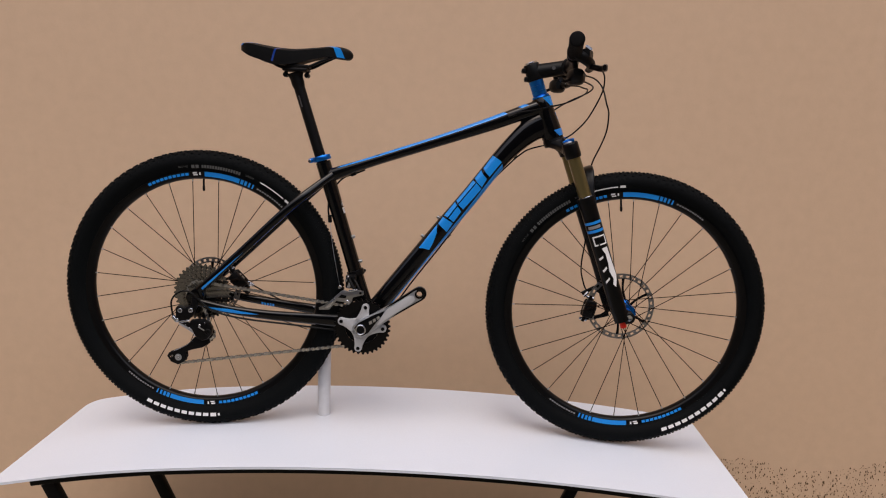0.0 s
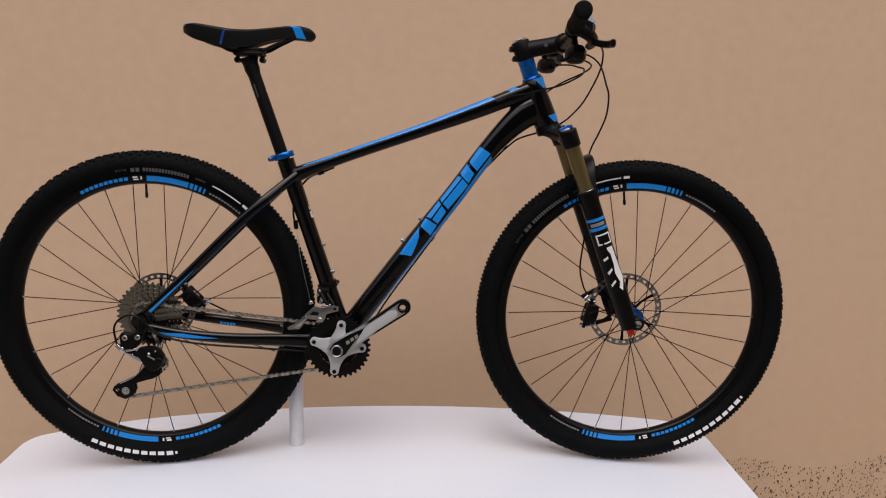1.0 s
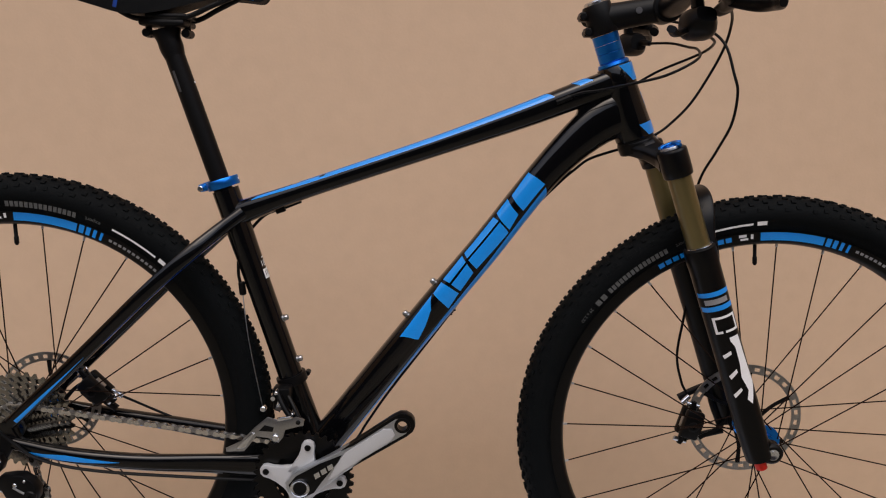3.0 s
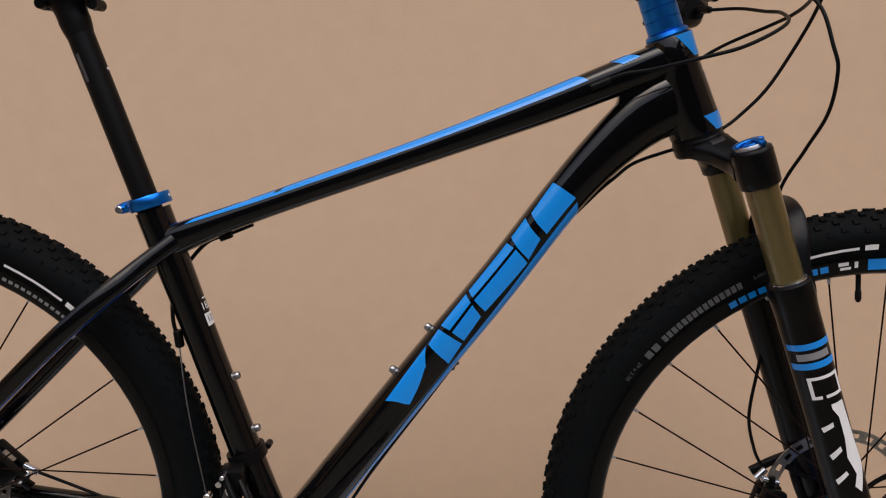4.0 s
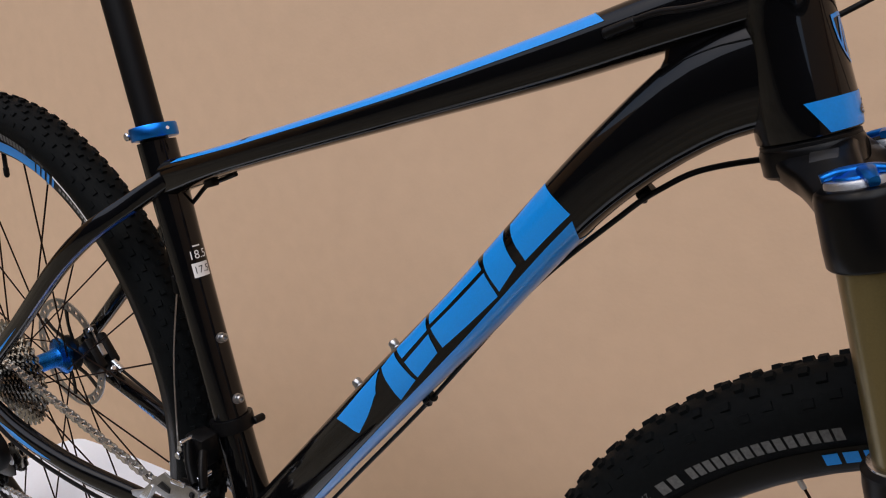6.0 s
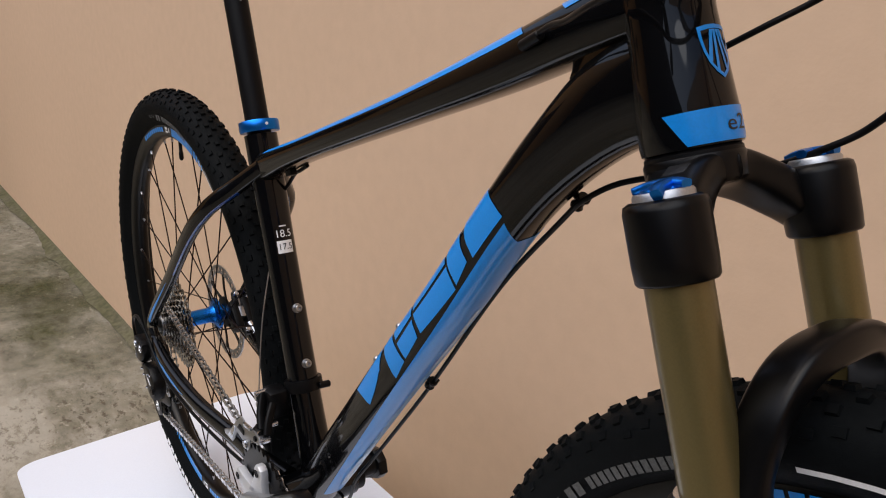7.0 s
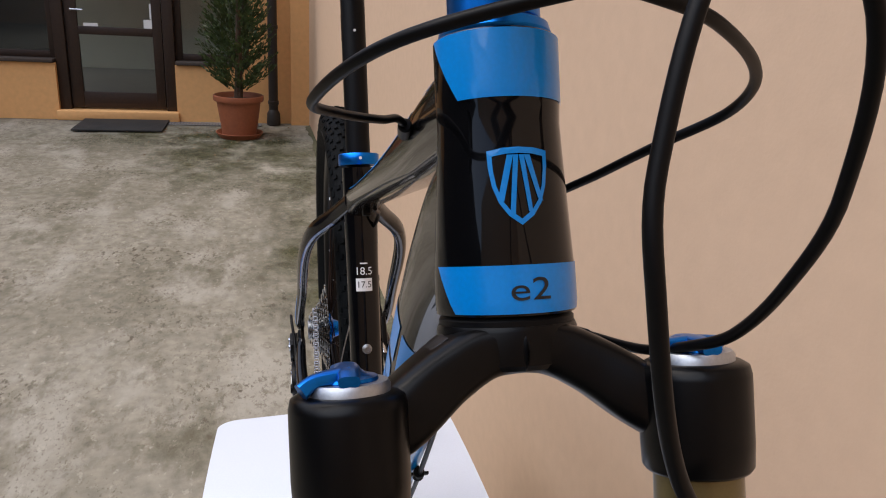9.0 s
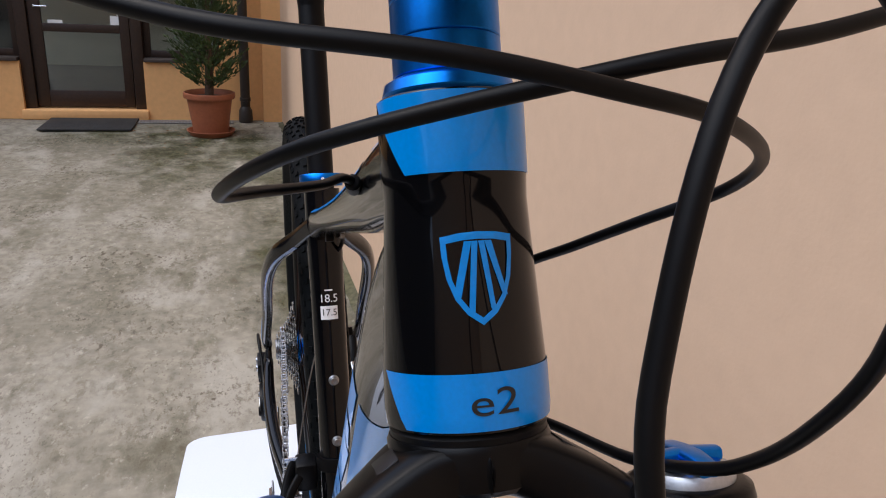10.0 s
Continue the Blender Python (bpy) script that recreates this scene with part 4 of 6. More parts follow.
part("clamp_ear", Tube([(*(c + Vector((-0.018, 0, -0.004))), 0.009, 0.0065), (*(c + Vector((-0.027, 0, -0.007))), 0.008, 0.0062), (*(c + Vector((-0.033, 0, -0.0090))), 0.006, 0.0055)], power=3).mesh(6, 16), BLUE_ANO, collar)
part("clamp_bolt", rod(c + Vector((-0.030, -0.0125, -0.0080)), c + Vector((-0.030, 0.0125, -0.0080)), 0.0042, 12, bevel=0.001), CHROME, collar, "silver clamp bolt")
part("clamp_emblem", lathe([(1e-7, 0.0006), (0.0017, 0.0005), (0.0017, -0.001)], c + fw * 0.0233 + SD * 0.0005, fw, 14), WHITE_INK, collar)


# along the saddle: x, half width, top z, drop to its lower edge
SADDLE = [(0.112, 0.028, 0.997, 0.008), (0.121, 0.053, 1.0065, 0.021), (0.140, 0.066, 1.0100, 0.035), (0.170, 0.066, 1.0062, 0.040), (0.205, 0.054, 1.002, 0.044), (0.245, 0.036, 1.0013, 0.038), (0.290, 0.026, 1.006, 0.030), (0.325, 0.0225, 1.010, 0.027), (0.355, 0.0215, 1.0107, 0.029), (0.376, 0.019, 1.006, 0.026), (0.384, 0.0135, 1.000, 0.016), (0.388, 0.006, 0.994, 0.006)]


def saddle_point(f, u, off=0.0):
    """On the saddle: f along it from tail to nose, u across from -1 to 1, down to its lower edge."""
    x, w, z, dr = spline(SADDLE, min(max(f, 0.0), 1.0))
    t = abs(u)
    y = (w + off) * math.copysign(min(1.0, t * 1.25) - 0.12 * max(0, t - 0.80) / 0.20, u)
    dip = 0.004 * math.exp(-(y / 0.008) ** 2) * max(0.0, 1 - ((x - 0.24) / 0.09) ** 2)
    return Vector((x, y, z + off - dr * (0.20 * min(1, t / 0.80) ** 2.6 + 0.80 * max(0, t - 0.80) / 0.20) - dip))


def saddle_f(x):
    lo, hi = 0.0, 1.0
    for _ in range(24):
        m = (lo + hi) / 2
        lo, hi = (m, hi) if spline(SADDLE, m)[0] < x else (lo, m)
    return lo


def saddle():
    bm = bmesh.new()
    n, m = 28, 48
    rings = [[bm.verts.new(saddle_point(i / m, -1 + 2 * k / n)) for k in range(n + 1)] for i in range(m + 1)]
    for p, q in zip(rings, rings[1:]):
        for k in range(n):
            bm.faces.new((p[k], p[k + 1], q[k + 1], q[k]))
    base = [bm.verts.new((p[n // 2].co.x, 0, min(v.co.z for v in p) + 0.004)) for p in rings]
    for i in range(m):
        bm.faces.new((rings[i][n], rings[i + 1][n], base[i + 1], base[i]))
        bm.faces.new((rings[i][0], base[i], base[i + 1], rings[i + 1][0]))
    bm.faces.new(rings[0] + [base[0]])
    bm.faces.new(rings[-1] + [base[-1]])
    return bm


def saddle_panel(u0, u1, x0, x1, wide0, wide1):
    """A slanted band: from u0 to u1 across, its middle running from x0 to x1."""
    bm = bmesh.new()
    n, m = 14, 4
    grid = []
    for i in range(n + 1):
        q = i / n
        x, w = x0 + (x1 - x0) * q, wide0 + (wide1 - wide0) * q
        grid.append([bm.verts.new(saddle_point(saddle_f(x + w * (j / m - 0.5)), u0 + (u1 - u0) * q, 0.0006)) for j in range(m + 1)])
    for p, q in zip(grid, grid[1:]):
        for j in range(m):
            bm.faces.new((p[j], p[j + 1], q[j + 1], q[j]))
    return bm


saddle_ob = part("saddle", saddle(), COVER, bicycle, "black saddle with blue panels", angle=60)
for s in (-1, 1):
    part("saddle_panel", saddle_panel(0.06 * s, 0.99 * s, 0.314, 0.360, 0.011, 0.020), BLUE, saddle_ob, "bright blue saddle panel", angle=60)
    part("saddle_panel", saddle_panel(0.45 * s, 0.97 * s, 0.221, 0.195, 0.0035, 0.0045), BLUE_DARK, saddle_ob, "thin blue saddle piping", angle=60)
    part("saddle_panel", saddle_panel(0.50 * s, 0.84 * s, 0.160, 0.120, 0.012, 0.007), BLUE, saddle_ob, "blue edge of the saddle's tail", angle=60)
for s in (-1, 1):
    part("saddle_rail", cable([(0.165, 0.034 * s, 0.985), (0.186, 0.030 * s, 0.967), (0.210, 0.0235 * s, 0.9545), (0.240, 0.0225 * s, 0.9545), (0.278, 0.0225 * s, 0.9570), (0.312, 0.018 * s, 0.973), (0.350, 0.010 * s, 0.990)], 0.0036, 30, 10), MATT, saddle_ob)


# ---- wheels ----
def ring_patch(c, r0, r1, a0, a1, y, dy=0.0, bm=None):
    """A painted arc on a wheel's side; degrees from straight ahead, upwards positive."""
    bm = bm or bmesh.new()
    n = max(1, int(abs(a1 - a0) / 3))
    vs = []
    for r, yy in ((r0, y), (r1, y + dy)):
        vs.append([bm.verts.new((c.x + r * math.cos(radians(a0 + (a1 - a0) * k / n)), yy, c.z + r * math.sin(radians(a0 + (a1 - a0) * k / n)))) for k in range(n + 1)])
    for k in range(n):
        bm.faces.new((vs[0][k], vs[0][k + 1], vs[1][k + 1], vs[1][k]))
    return bm


def tread(c, seed, shrink=0.0):
    """Rows of low rubber knobs round the tyre."""
    rng = random.Random(seed)
    bm = bmesh.new()
    n = 112
    for k in range(n):
        for row, (phi, long_, wide, high) in enumerate(((-66, 0.0077, 0.0050, 0.0026), (-44, 0.0071, 0.0052, 0.0027), (-21, 0.0066, 0.0052, 0.0025), (0, 0.0060, 0.0055, 0.0024), (21, 0.0066, 0.0052, 0.0025), (44, 0.0071, 0.0052, 0.0027), (66, 0.0077, 0.0050, 0.0026))):
            a = 2 * math.pi * (k + (0.5 if row % 2 else 0.0) + (0.2 if abs(phi) > 60 and k % 2 else 0)) / n
            ph = radians(phi + (4 if k % 2 else -3))
            er = Vector((math.cos(a), 0, math.sin(a)))
            nrm = er * math.cos(ph) + Vector((0, 1, 0)) * math.sin(ph)
            tg = Vector((-math.sin(a), 0, math.cos(a)))
            sd = tg.cross(nrm)
            o = c + er * (0.3405 - shrink) + nrm * 0.0250
            lo = [o + tg * long_ * 0.5 * i + sd * wide * 0.6 * j - nrm * 0.001 for i, j in ((-1, -1), (1, -1), (1, 1), (-1, 1))]
            hi = [o + tg * long_ * 0.42 * i + sd * wide * 0.48 * j + nrm * high for i, j in ((-1, -1), (1, -1), (1, 1), (-1, 1))]
            vl, vh = [bm.verts.new(p) for p in lo], [bm.verts.new(p) for p in hi]
            bm.faces.new(vh)
            for i in range(4):
                bm.faces.new((vl[i], vl[(i + 1) % 4], vh[(i + 1) % 4], vh[i]))
    return bm


def sprocket(c, y, teeth, r, thick, hole):
    """A toothed ring."""
    bm = bmesh.new()
    n = teeth * 4
    rims = []
    for yy in (y - thick / 2, y + thick / 2):
        o, i = [], []
        for k in range(n):
            a = 2 * math.pi * k / n
            rr = r + (0.0024 if k % 4 in (1, 2) else -0.0034)
            o.append(bm.verts.new((c.x + rr * math.cos(a), yy, c.z + rr * math.sin(a))))
            i.append(bm.verts.new((c.x + hole * math.cos(a), yy, c.z + hole * math.sin(a))))
        rims.append((o, i))
    for k in range(n):
        j = (k + 1) % n
        for o, i in rims:
            bm.faces.new((o[k], o[j], i[j], i[k]))
        bm.faces.new((rims[0][0][k], rims[0][0][j], rims[1][0][j], rims[1][0][k]))
        bm.faces.new((rims[0][1][k], rims[0][1][j], rims[1][1][j], rims[1][1][k]))
    return bm


def rotor(c, y, r, parent):
    """A drilled brake disc with a spider."""
    bm = bmesh.new()
    n, th = 60, 0.0019
    for k in range(n):
        a0, a1 = 2 * math.pi * k / n, 2 * math.pi * (k + 1) / n
        cells = ((r - 0.0145, r - 0.0105), (r - 0.0045, r)) if k % 2 else ((r - 0.0145, r),)
        for q0, q1 in cells:
            vs = []
            for yy in (y - th / 2, y + th / 2):
                vs.append([bm.verts.new((c.x + q * math.cos(a), yy, c.z + q * math.sin(a))) for q, a in ((q0, a0), (q1, a0), (q1, a1), (q0, a1))])
            bm.faces.new(vs[0])
            bm.faces.new(vs[1])
            for i in range(4):
                bm.faces.new((vs[0][i], vs[0][(i + 1) % 4], vs[1][(i + 1) % 4], vs[1][i]))
    ro = part("brake_disc", bm, STEEL, parent, "drilled steel brake disc", smooth=False)
    part("disc_carrier", lathe([(0.017, y - 0.002), (0.026, y - 0.002), (0.026, y + 0.002), (0.017, y + 0.002)], c, (0, 1, 0), 24), MATT, ro, smooth=False)
    for k in range(6):
        a = 2 * math.pi * k / 6
        p0 = c + Vector((0.021 * math.cos(a), y, 0.021 * math.sin(a)))
        p1 = c + Vector(((r - 0.013) * math.cos(a + 0.5), y, (r - 0.013) * math.sin(a + 0.5)))
        part("disc_arm", Tube([(*p0, 0.0012, 0.004), (*((p0 + p1) / 2 + Vector((0.004 * math.cos(a + 1.8), 0, 0.004 * math.sin(a + 1.8)))), 0.0012, 0.003), (*p1, 0.0012, 0.004)], power=5).mesh(8, 8), MATT, ro, smooth=False)


def wheel(name, c, label, turn, seed, flanges, hub_r, valve, shrink=0.0):
    rim = part(name, lathe([(0.2935, -0.004), (0.2935, 0.004), (0.2965, 0.0100), (0.300, 0.0128), (0.3135, 0.0138), (0.3142, 0.0125), (0.3142, -0.0125), (0.3135, -0.0138), (0.300, -0.0128), (0.2965, -0.0100)], c, (0, 1, 0), 96, closed=True), SATIN, bicycle, label, angle=50)
    prof = []
    for k in range(21):
        a = radians(-128 + 256 * k / 20)
        prof.append((0.3405 - shrink + 0.0248 * math.cos(a), 0.0270 * math.sin(a)))
    prof = [(0.3128, -0.0128)] + prof + [(0.3128, 0.0128)]
    tyre = part("tyre", lathe(prof, c, (0, 1, 0), 120, closed=True), RUBBER, rim, "black knobbly tyre", angle=50)
    tagged(part("tread", tread(c, seed, shrink), RUBBER, tyre, smooth=False), kind="stuff")
    # hub
    y0, y1 = flanges
    part("hub", lathe([(0.0085, y0 - 0.010), (0.013, y0 - 0.009), (0.0135, y0 - 0.003), (hub_r, y0 - 0.002), (hub_r, y0 + 0.0015), (0.0155, y0 + 0.006), (0.0125, y0 + 0.014), (0.0125, y1 - 0.014), (0.0155, y1 - 0.006), (hub_r, y1 - 0.0015), (hub_r, y1 + 0.002), (0.0135, y1 + 0.003), (0.013, y1 + 0.012), (0.0085, y1 + 0.013)], c, (0, 1, 0), 36), BLUE_ANO, rim, "blue anodised hub")
    for k in range(28):
        s = -1 if k % 2 else 1
        yf = y0 if s < 0 else y1
        a = radians(turn) + 2 * math.pi * (k + 0.5) / 28
        lead = -1 if ((k + 1) // 2) % 2 else 1
        ah = a + lead * radians(66)
        hubp = c + Vector((hub_r * 0.86 * math.cos(ah), yf + 0.0025 * lead, hub_r * 0.86 * math.sin(ah)))
        rimp = c + Vector((0.2945 * math.cos(a), 0.003 * s, 0.2945 * math.sin(a)))
        part("spoke", rod(hubp, rimp, 0.00105, 6), SPOKE, rim)
        part("nipple", rod(rimp + (hubp - rimp).normalized() * 0.007, rimp, 0.0019, 6), ALLOY, rim)
    va = radians(valve)
    er = Vector((math.cos(va), 0, math.sin(va)))
    part("valve", lathe([(0.0027, 0), (0.0027, 0.020), (0.0034, 0.021), (0.0034, 0.030), (0.0018, 0.033)], c + er * 0.2945, -er, 10), MATT, rim)
    return rim, tyre


def wheel_marks(rim, tyre, c, turn, tyre_turn):
    """Side graphics: blue arcs and lettering shown as plain bars, twice round the rim."""
    for s in (-1, 1):
        for half in (0, 180):
            base = turn + half
            part("rim_band", ring_patch(c, 0.3005, 0.3125, base - 107.4, base - 90.3, s * 0.0134, s * 0.0008), BLUE, rim, "blue rim graphic", smooth=False)
            for k in range(4):
                part("rim_dash", ring_patch(c, 0.3005, 0.3125, base - 109.4 - k * 1.75, base - 108.0 - k * 1.75 - 0.22 * k, s * 0.0134, s * 0.0008), BLUE, rim, smooth=False)
            for k in range(10):
                part("rim_bar", ring_patch(c, 0.3035, 0.3105, base - 82.6 + k * 2.1, base - 81.0 + k * 2.1, s * 0.0136, s * 0.0006), BLUE, rim, smooth=False)
            part("rim_mark", ring_patch(c, 0.3030, 0.3060, base - 87.0, base - 84.9, s * 0.0135, s * 0.0003), WHITE_INK, rim, smooth=False)
            part("rim_mark", ring_patch(c, 0.3075, 0.3115, base - 86.6, base - 84.6, s * 0.0137, s * 0.0004), WHITE_INK, rim, smooth=False)
            part("rim_mark", ring_patch(c, 0.3040, 0.3110, base - 88.4, base - 87.7, s * 0.0135, s * 0.0007), WHITE_INK, rim, smooth=False)
            for k in range(11):
                part("rim_bar", ring_patch(c, 0.3050, 0.3088, base - 131.4 + k * 1.40, base - 130.5 + k * 1.40, s * 0.0137, s * 0.0004), GREY_INK, rim, smooth=False)
        for k in range(9):
            a0 = tyre_turn + k * 3.30
            part("tyre_bar", ring_patch(c, 0.3316, 0.3402, a0, a0 + 2.45, s * 0.0266, s * 0.0009), WHITE_INK, tyre, smooth=False)
        part("tyre_mark", ring_patch(c, 0.3315, 0.3410, tyre_turn + 29.8, tyre_turn + 32.4, s * 0.0266, s * 0.0009), WHITE_INK, tyre, smooth=False)
        part("tyre_mark", ring_patch(c, 0.3330, 0.3395, tyre_turn + 33.2, tyre_turn + 34.1, s * 0.0267, s * 0.0007), WHITE_INK, tyre, smooth=False)
        # worn grey sizes and ticks on the far side of the tyre from the white bars
        for k in range(2):
            part("tyre_mark", ring_patch(c, 0.3220, 0.3305, tyre_turn + 208.0 + k * 1.9, tyre_turn + 209.4 + k * 1.9, s * 0.0247, s * 0.0015), TYRE_INK, tyre, smooth=False)
        for k in range(15):
            part("tyre_dash", ring_patch(c, 0.3225, 0.3305, tyre_turn + 189.0 + k * 1.2, tyre_turn + 189.9 + k * 1.2, s * 0.0246, s * 0.0014), TYRE_INK, tyre, smooth=False)
        part("tyre_mark", ring_patch(c, 0.3262, 0.3292, tyre_turn + 167.0, tyre_turn + 179.5, s * 0.0251, s * 0.0006), WHITE_INK, tyre, "white line on the tyre wall", smooth=False)
        part("tyre_mark", ring_patch(c, 0.3250, 0.3310, tyre_turn + 163.6, tyre_turn + 166.0, s * 0.0250, s * 0.0011), WHITE_INK, tyre, smooth=False)
        # size and grade, their feet towards the tread
        for words, at_deg, size in (("29 x 2.20", 215.0, 0.0066), ("expert", 184.6, 0.0085)):
            tx = text_mesh(words, size)
            for v in tx.verts:
                a = radians(tyre_turn + at_deg) - s * v.co.x / 0.3275
                r = 0.3275 - v.co.y
                v.co = (c.x + r * math.cos(a), s * (0.0257 + (r - 0.3275) * 0.16), c.z + r * math.sin(a))
            part("tyre_lettering", tx, TYRE_INK, tyre, "small grey lettering on the tyre", smooth=False)


rear, rear_tyre = wheel("rear_wheel", RA, "black rear wheel with a blue hub", 0, 3, (-0.022, 0.034), 0.0265, 91.0)
front, front_tyre = wheel("front_wheel", FA, "black front wheel with a blue hub", 6.1, 5, (-0.033, 0.027), 0.0240, 96.1, 0.0035)
wheel_marks(rear, rear_tyre, RA, 0, -116.3)
wheel_marks(front, front_tyre, FA, 5.8, -68.9)
rotor(RA, 0.049, 0.080, rear)
rotor(FA, 0.045, 0.090, front)
# cassette
cassette = part("cassette", lathe([(0.014, -0.058), (0.0165, -0.058), (0.0165, -0.026), (0.014, -0.026)], RA, (0, 1, 0), 24, closed=True), STEEL, rear, "ten-speed steel cassette")
for k, n in enumerate((36, 32, 28, 24, 21, 19, 17, 15, 13, 11)):
    r = n * 0.0127 / (2 * math.pi)
    part("sprocket", sprocket(RA, -0.027 - 0.0031 * k, n, r, 0.0017, max(0.0165, r - 0.011)), COG, cassette, smooth=False)
    if k < 5:
        cr = bmesh.new()
        for j in range(6):
            a = 2 * math.pi * j / 6 + 0.2 * k
            p0 = RA + Vector((0.016 * math.cos(a), -0.027 - 0.0031 * k, 0.016 * math.sin(a)))
            p1 = RA + Vector(((r - 0.010) * math.cos(a + 0.4), -0.027 - 0.0031 * k, (r - 0.014) * math.sin(a + 0.4)))
            rod(p0, p1, 0.0022, 6, bm=cr)
        part("sprocket_arm", cr, COG, cassette)

# ---- fork ----
FD = Vector((0.350, 0, -0.937)).normalized()
LT = Vector((0.9379, 0.0008, 0.8026))


def leg(d, s):
    return LT + FD * d + Vector((0, 0.0630 * s - 0.0008, 0.0012 * s))


def crown_at(y, ahead, up):
    return (*(HB + HF * ahead + HU * up + Vector((0, y, 0))),)


crown_tube = Tube([(*crown_at(-0.060, 0.020, -0.042), 0.0120, 0.0120), (*crown_at(-0.046, 0.0195, -0.0335), 0.0140, 0.0120), (*crown_at(-0.029, 0.0120, -0.0215), 0.0165, 0.0110), (*crown_at(-0.014, 0.0050, -0.0140), 0.0215, 0.0105), (*crown_at(0, 0.0020, -0.0125), 0.0265, 0.0095), (*crown_at(0.014, 0.0050, -0.0140), 0.0215, 0.0105), (*crown_at(0.029, 0.0120, -0.0215), 0.0165, 0.0110), (*crown_at(0.046, 0.0195, -0.0335), 0.0140, 0.0120), (*crown_at(0.060, 0.020, -0.042), 0.0120, 0.0120)], side=-HF, power=3.8)
fork = part("suspension_fork", crown_tube.mesh(48, 32), SATIN, bicycle, "black suspension fork with gold stanchions", angle=40)
part("crown_race", lathe([(0.0262, -0.0055), (0.0262, -0.002), (0.025, -0.0005), (0.022, -0.0005)], HB, HU, 40), MATT, fork)
part("crown_boss", lathe([(0.020, -0.0205), (0.0250, -0.0200), (0.0268, -0.018), (0.0273, -0.006), (0.0265, -0.004), (0.022, -0.004)], HB, HU, 40), SATIN, fork)
for s in (-1, 1):
    slope = Matrix((HF, Vector((0, 0.84, 0)) - HU * 0.54 * s, HU)).transposed().to_4x4()
    # thin black plate in place of a hollow, its shade given by colour
    rec = box((-0.0070, -0.0042, -0.0006), (0.0070, 0.0042, 0.0006), 0.0004)
    rec.transform(Matrix.Translation(HB + HF * 0.0110 + HU * -0.0098 + Vector((0, 0.0300 * s, 0))) @ slope)
    part("crown_recess_shade", rec, INK, fork)
for s in (-1, 1):
    part("crown_socket", lathe([(0.0160, 0.0404), (0.0187, 0.0402), (0.0198, 0.0388), (0.0202, 0.030), (0.0202, 0.006), (0.0194, 0.0025), (0.0168, 0.001), (0.001, 0.001)], leg(0, s), FD, 36), SATIN, fork, angle=50)
    part("top_cap", lathe([(0.0146, 0.003), (0.0146, -0.0012), (0.0137, -0.0026), (0.001, -0.0028)], leg(0, s), FD, 36), ALLOY, fork, "silver fork top cap")
    kn = part("fork_dial", lathe([(0.0102, -0.0024), (0.0106, -0.0030), (0.0102, -0.0040), (0.0070, -0.0046), (0.0045, -0.0064), (0.001, -0.0066)], leg(0, s), FD, 28), BLUE_ANO, fork, "blue anodised fork dial")
    top = leg(-0.0052, s)
    part("dial_lever", Tube([(*(top - HF * 0.0150 + FD * 0.001 + Vector((0, 0.002 * s, 0))), 0.0036, 0.0020), (*(top - HF * 0.008), 0.0038, 0.0026), (*top, 0.0046, 0.0030), (*(top + HF * 0.008), 0.0038, 0.0026), (*(top + HF * 0.0140 + FD * 0.001), 0.0036, 0.0020)], power=3).mesh(14, 16), BLUE_ANO, kn)
    if s < 0:
        part("dial_wing", Tube([(*(top + HF * 0.009 + Vector((0, -0.0155, 0)) + FD * 0.004), 0.0026, 0.0030), (*(top + HF * 0.007 + Vector((0, -0.011, 0)) + FD * 0.001), 0.0034, 0.0024), (*(top + HF * 0.004), 0.0050, 0.003)], side=HF, power=3).mesh(8, 12), BLUE_ANO, kn)
    else:
        part("dial_wing", Tube([(*(top + Vector((0, -0.0110, 0))), 0.0030, 0.0022), (*top, 0.0036, 0.003), (*(top + Vector((0, 0.0110, 0))), 0.0030, 0.0022)], side=HF, power=3).mesh(8, 12), BLUE_ANO, kn)
    part("stanchion", rod(leg(0.02, s), leg(0.19, s), 0.0161, 36), GOLD, fork, "gold anodised stanchion")
    low = part("fork_lower", Tube([(*leg(0.144, s), 0.0214, 0.0214), (*leg(0.149, s), 0.0222, 0.0222), (*leg(0.165, s), 0.0222, 0.0222), (*leg(0.172, s), 0.0210, 0.0214), (*leg(0.20, s), 0.0205, 0.0212), (*leg(0.30, s), 0.0188, 0.0205), (*leg(0.42, s), 0.0172, 0.0205), (*leg(0.475, s), 0.0165, 0.0185)]).mesh(24, 32), SATIN, fork, "black fork lower leg", angle=60)
    part("wiper_seal", lathe([(0.0168, -0.0030), (0.0190, -0.0025), (0.0218, 0.0), (0.0218, 0.002)], leg(0.144, s), FD, 36), MATT, low)
    part("wiper_ring", lathe([(0.0162, -0.0012), (0.0186, -0.0010), (0.0190, 0.0004), (0.0162, 0.001)], leg(0.1415, s), FD, 36), CHROME, low)
    drop = Tube([(*leg(0.435, s), 0.012, 0.014), (*((leg(0.455, s) + Vector((FA.x, 0.060 * s, FA.z))) / 2), 0.011, 0.015), (FA.x, 0.058 * s, FA.z - 0.004, 0.010, 0.0165)], power=2.6)
    part("dropout", drop.mesh(10, 18), SATIN, low)
    part("axle_cap", lathe([(0.0145, -0.004), (0.0155, 0), (0.0155, 0.006), (0.012, 0.0085), (0.0075, 0.0085), (0.007, 0.005), (0.001, 0.005)], (FA.x, 0.064 * s, FA.z - 0.004), (0, s, 0), 28), MATT, low)
